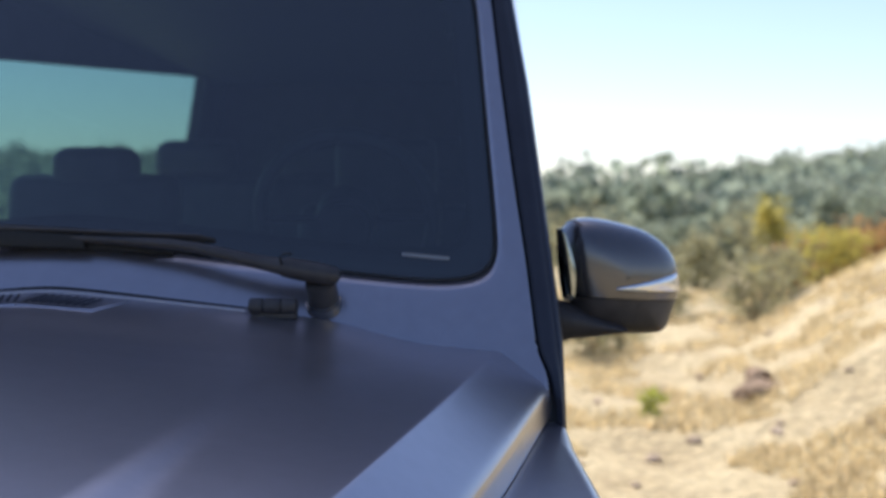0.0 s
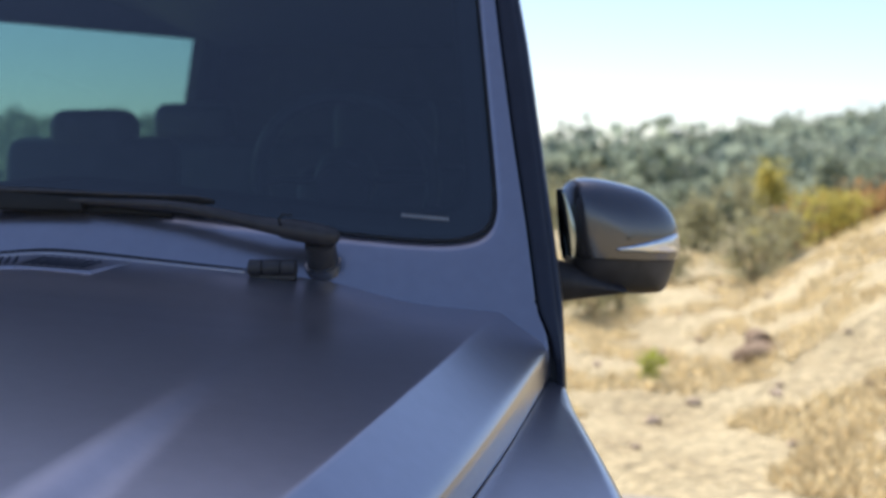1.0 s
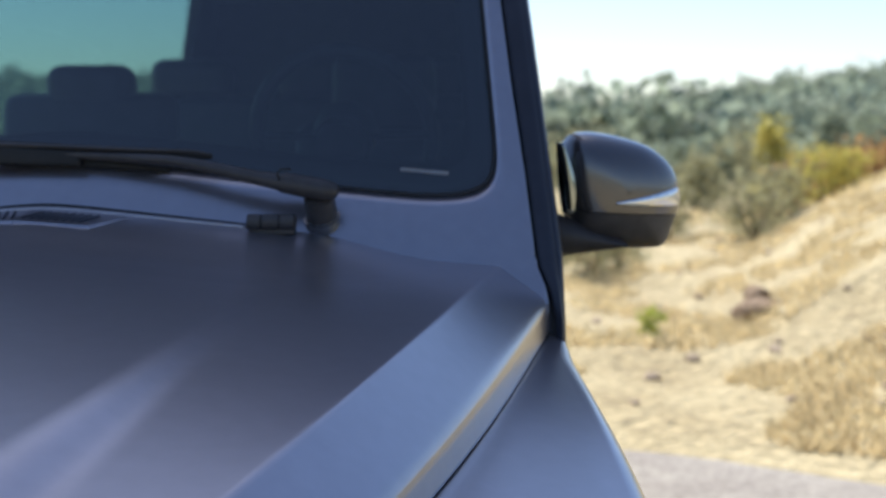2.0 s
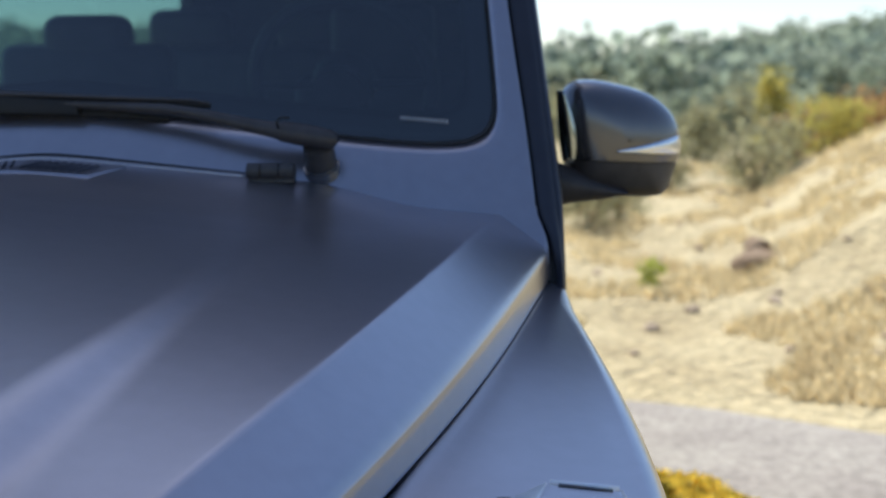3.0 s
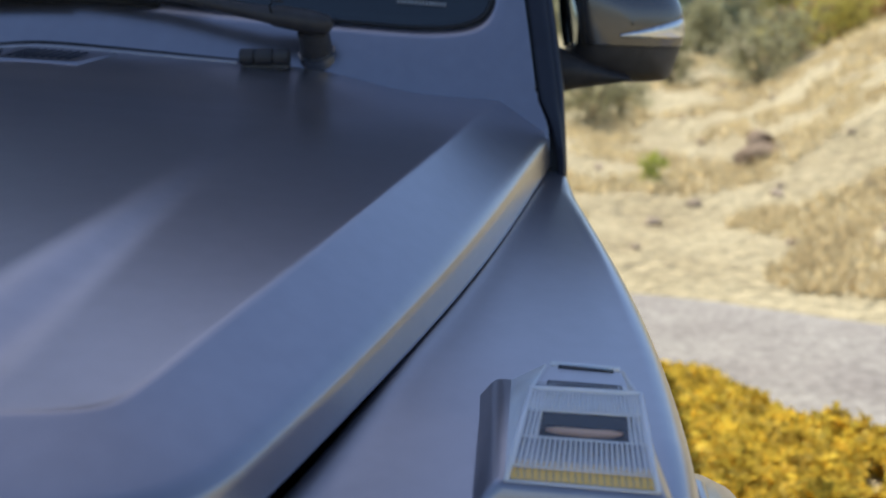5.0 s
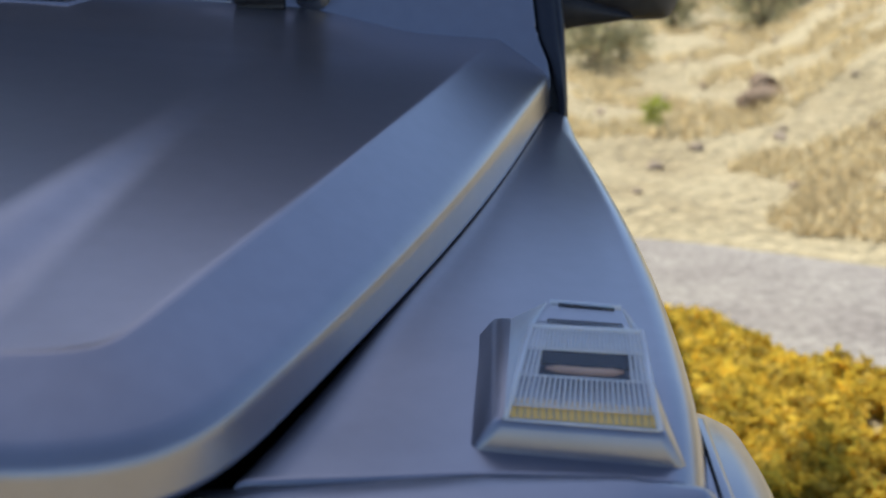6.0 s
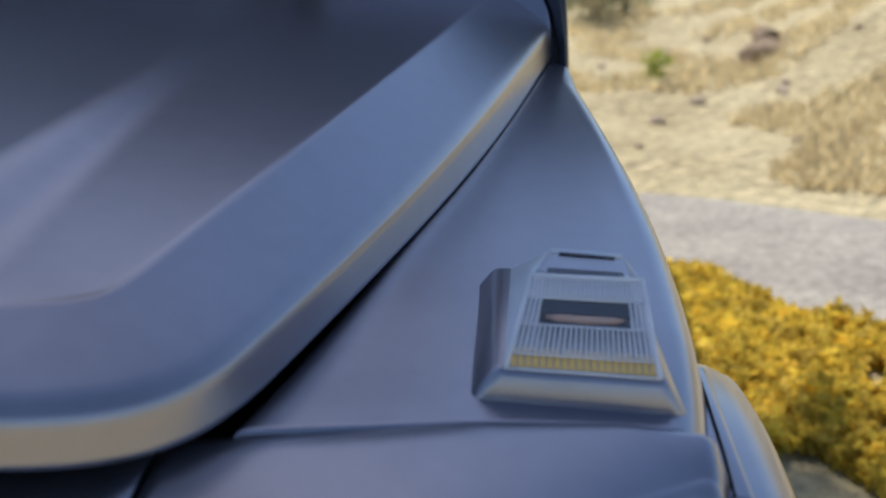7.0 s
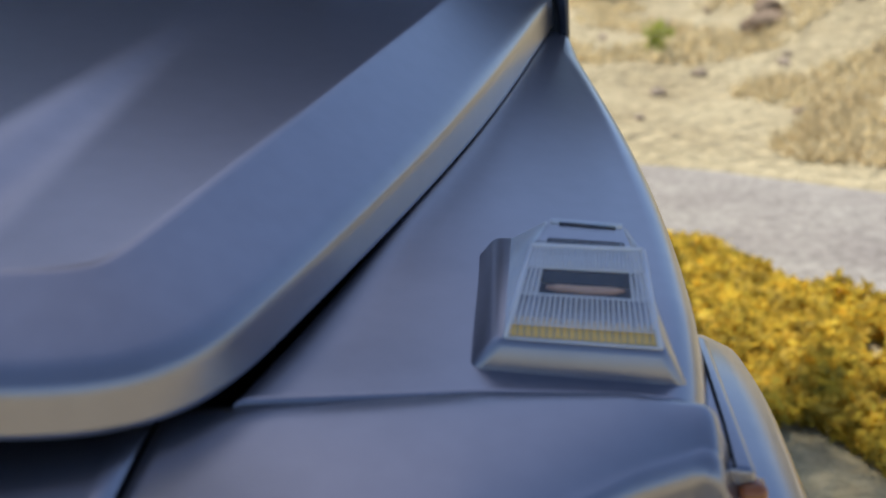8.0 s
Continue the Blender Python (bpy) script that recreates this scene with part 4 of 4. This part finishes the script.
NEAR_PLANTS = [
    (7.4, 11.2, 0.62, 0.50, OLIVE, "olive_bush", "low olive-green bush on dry ground", 1400, 0.022),
    (8.9, 11.6, 0.50, 0.36, OLIVE, "olive_bush", "low olive-green bush on dry ground", 900, 0.022),
    (11.4, 15.5, 0.75, 0.40, OLIVE, "olive_bush", "pale olive bush on dry ground", 900, 0.03),
    (15.4, 14.6, 0.80, 0.75, OLIVE, "olive_bush", "pale olive bush on the bank", 1300, 0.03),
    (16.6, 15.6, 0.70, 0.55, OLIVE, "olive_bush", "pale olive bush on the bank", 900, 0.03),
    (10.55, 7.75, 0.22, 0.13, LIME, "weed", "small bright yellow-green weed", 380, 0.014),
    (12.6, 24.0, 1.1, 0.8, OLIVE, "shrub", "grey-green shrub at the foot of the hill", 1000, 0.06),
    (16.2, 25.0, 1.9, 0.6, YELLOWGREEN, "shrub", "yellow-green autumn shrub on dry ground", 1200, 0.06),
]
FAR_PLANTS = [
    (17.3, 24.0, 1.0, 0.7, ORANGE, "autumn_bush", "orange-brown autumn bush on dry ground", 1200, 0.06),
    (18.9, 27.0, 2.2, 0.8, HAZED_PINE, "young_pine", "young dark green pine", 1300, 0.07),
    (20.2, 21.0, 1.25, 1.2, ORANGE, "autumn_bush", "orange-brown autumn bush on the bank", 1500, 0.055),
    (22.6, 22.0, 1.4, 1.4, ORANGE, "autumn_bush", "orange-brown autumn bush on the bank", 1500, 0.055),
    (18.6, 18.5, 0.9, 1.0, YELLOWGREEN, "autumn_bush", "dull yellow-green bush behind the bank", 1200, 0.045),
    (9.8, 34.0, 1.9, 1.5, HAZED_PINE, "pine_bush", "dark green bush at the foot of the hill", 1200, 0.09),
    (12.0, 40.0, 2.1, 1.8, HAZED_PINE, "pine_bush", "dark green bush at the foot of the hill", 1200, 0.09),
    (6.6, 30.0, 2.0, 1.6, OLIVE, "shrub", "grey-green shrub at the foot of the hill", 1000, 0.07),
    (16.0, 38.0, 2.4, 1.9, OLIVE, "shrub", "grey-green shrub at the foot of the hill", 1200, 0.09),
    (20.5, 34.0, 2.7, 1.8, HAZED_PINE, "young_pine", "young dark green pine", 1300, 0.09),
]
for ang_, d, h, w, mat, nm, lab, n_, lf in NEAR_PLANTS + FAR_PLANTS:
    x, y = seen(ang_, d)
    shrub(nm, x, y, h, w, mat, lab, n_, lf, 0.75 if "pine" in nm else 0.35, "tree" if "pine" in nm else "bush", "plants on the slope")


def stone(x, y, size, seed, label, flat=0.6, mat=None):
    r = np.random.default_rng(seed)
    bm = bmesh.new()
    bmesh.ops.create_icosphere(bm, subdivisions=3, radius=1.0)
    off = Vector(r.uniform(-50, 50, 3))
    for v in bm.verts:
        k = 1 + 0.38 * noise.noise(v.co * 1.1 + off) + 0.16 * noise.noise(v.co * 3.1 + off)
        v.co = Vector((v.co.x * k * 1.15, v.co.y * k, v.co.z * k * flat)) * size
    z = ground_z(x, y) + size * flat * 0.35
    bmesh.ops.transform(bm, matrix=Matrix.Translation((x, y, z)) @ Matrix.Rotation(r.uniform(0, 6), 4, "Z"), verts=bm.verts)
    me = bpy.data.meshes.new("stone")
    bm.to_mesh(me)
    bm.free()
    me.materials.append(mat or STONE)
    tagged(new("stone", me), label, "stone", "stones on the slope")


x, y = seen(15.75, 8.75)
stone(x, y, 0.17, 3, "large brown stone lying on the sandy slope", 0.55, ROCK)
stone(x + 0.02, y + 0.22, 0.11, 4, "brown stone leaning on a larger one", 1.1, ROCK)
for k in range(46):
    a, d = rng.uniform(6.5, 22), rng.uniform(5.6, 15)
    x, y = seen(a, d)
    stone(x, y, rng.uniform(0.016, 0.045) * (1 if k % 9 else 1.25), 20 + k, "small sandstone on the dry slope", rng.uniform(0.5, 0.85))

# added unseen pine whose crown keeps the front of the car in shade
px_, py_ = -2.72, 8.16  # middle of the crown; the trunk leans towards it
pz_ = ground_z(px_, py_)
pine = thing("shade_pine", (px_ - 1.9, py_, pz_), "unseen tall pine added to shade the car, with a dense dark green crown, standing on dry ground", "tree")
part("trunk", tube([(px_ - 1.9, py_, pz_ - 0.2), (px_ - 1.8, py_, pz_ + 3), (px_ - 1.2, py_ + 0.04, pz_ + 7), (px_ - 0.2, py_, pz_ + 11), (px_, py_, pz_ + 14.6)], [0.24, 0.20, 0.16, 0.1, 0.03], 14), WOODS_BARK, pine)
for k in range(16):
    a, h = k * 2.4, 11.4 + 0.2 * k
    q = 1.35 * (1 - 0.03 * k)
    part("limb", tube([(px_, py_, pz_ + h - 0.2), (px_ + 0.5 * q * math.cos(a), py_ + 0.5 * q * math.sin(a), pz_ + h + 0.05), (px_ + q * math.cos(a), py_ + q * math.sin(a), pz_ + h + 0.3)], [0.05, 0.035, 0.01], 6), WOODS_BARK, pine)
n_ = 14000
v_ = rng.normal(size=(n_, 3))
v_ /= np.linalg.norm(v_, axis=1)[:, None]
v_ *= (rng.uniform(0, 1, n_) ** 0.45 * rng.uniform(0.85, 1.12, n_))[:, None]
part("crown", leaf_cloud(np.array([px_, py_, pz_ + 12.95]) + v_ * np.array([1.95, 1.95, 1.9]), rng.uniform(0.08, 0.2, n_), 0.5, 21), HAZED_PINE, pine)

# golden low plants beside the track
pts = []
while len(pts) < 22000:
    x, y = rng.uniform(1.05, 3.4), rng.uniform(2.35, 4.2)
    edge = 3.86 - 1.15 * (x - 1.29) + 0.12 * noise.noise((x * 4, 0, 1))
    if y > edge or y < edge - 1.30 + 0.25 * noise.noise((x * 3, 5, 1)):
        continue
    clump = noise.noise((x * 5, y * 5, 2))
    if clump < -0.42:
        continue
    pts.append((x, y, ground_z(x, y) + 0.012 + rng.uniform(0, 1) ** 1.4 * (0.045 + 0.09 * max(0, clump))))
gold = part("golden_ground_plants", leaf_cloud(np.array(pts), rng.uniform(0.010, 0.032, len(pts)), 0.6, 3), GOLD, None)
tagged(gold, "golden yellow low leafy plants beside the track", "ground plants", kind="stuff")

# dry grass on the slope
V, F = [], []
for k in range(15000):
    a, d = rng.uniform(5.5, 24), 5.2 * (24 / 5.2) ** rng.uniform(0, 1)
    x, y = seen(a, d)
    if noise.noise((x * 1.1, y * 1.1, 9)) < 0.05 or y < np.interp(x, ROAD_X, ROAD_FAR) + 0.15:
        continue
    z = ground_z(x, y)
    for b in range(4):
        w = rng.uniform(0, 6.28)
        hgt = rng.uniform(0.02, 0.07) * (1 + d * 0.04)
        lx, ly = math.cos(w) * hgt * 0.6, math.sin(w) * hgt * 0.6
        i = len(V)
        t = 0.003 + 0.0004 * d
        V += [(x - t, y, z - 0.005), (x + t, y, z - 0.005), (x + lx, y + ly, z + hgt)]
        F.append((i, i + 1, i + 2))
me = bpy.data.meshes.new("dry_grass")
me.from_pydata(V, [], F)
tagged(part("dry_grass", me, STRAW, None), "dry straw-coloured grass tufts on the slope", "grass", kind="stuff")

# the wooded hills
C, S = [], []
for k in range(4200):
    az = rng.uniform(-75, 40) if k < 3500 else rng.uniform(40, 285)
    d = rng.uniform(75, 330) if k < 3500 else rng.uniform(90, 300)
    x, y = d * math.sin(radians(az)), 2 + d * math.cos(radians(az))
    z = float(terrain(np.array([x]), np.array([y]))[0]) - 0.5
    h = rng.uniform(4.2, 6.2) if k % 12 else rng.uniform(7.0, 8.5)
    w = h * rng.uniform(0.36, 0.55)
    m_ = 95
    v = rng.normal(size=(m_, 3))
    v /= np.linalg.norm(v, axis=1)[:, None]
    v *= rng.uniform(0.45, 1.08, m_)[:, None]
    C.append(np.array((x, y, z + h * 0.55)) + v * np.array((w, w, h * 0.47)))
    S.append(rng.uniform(0.3, 0.68, m_))
woods = part("far_woods", leaf_cloud(np.vstack(C), np.concatenate(S), 0.95, 8), HAZED_PINE, None)
tagged(woods, "green pine woods covering the far hills, haze painted into the leaf colour", "woods", kind="stuff")
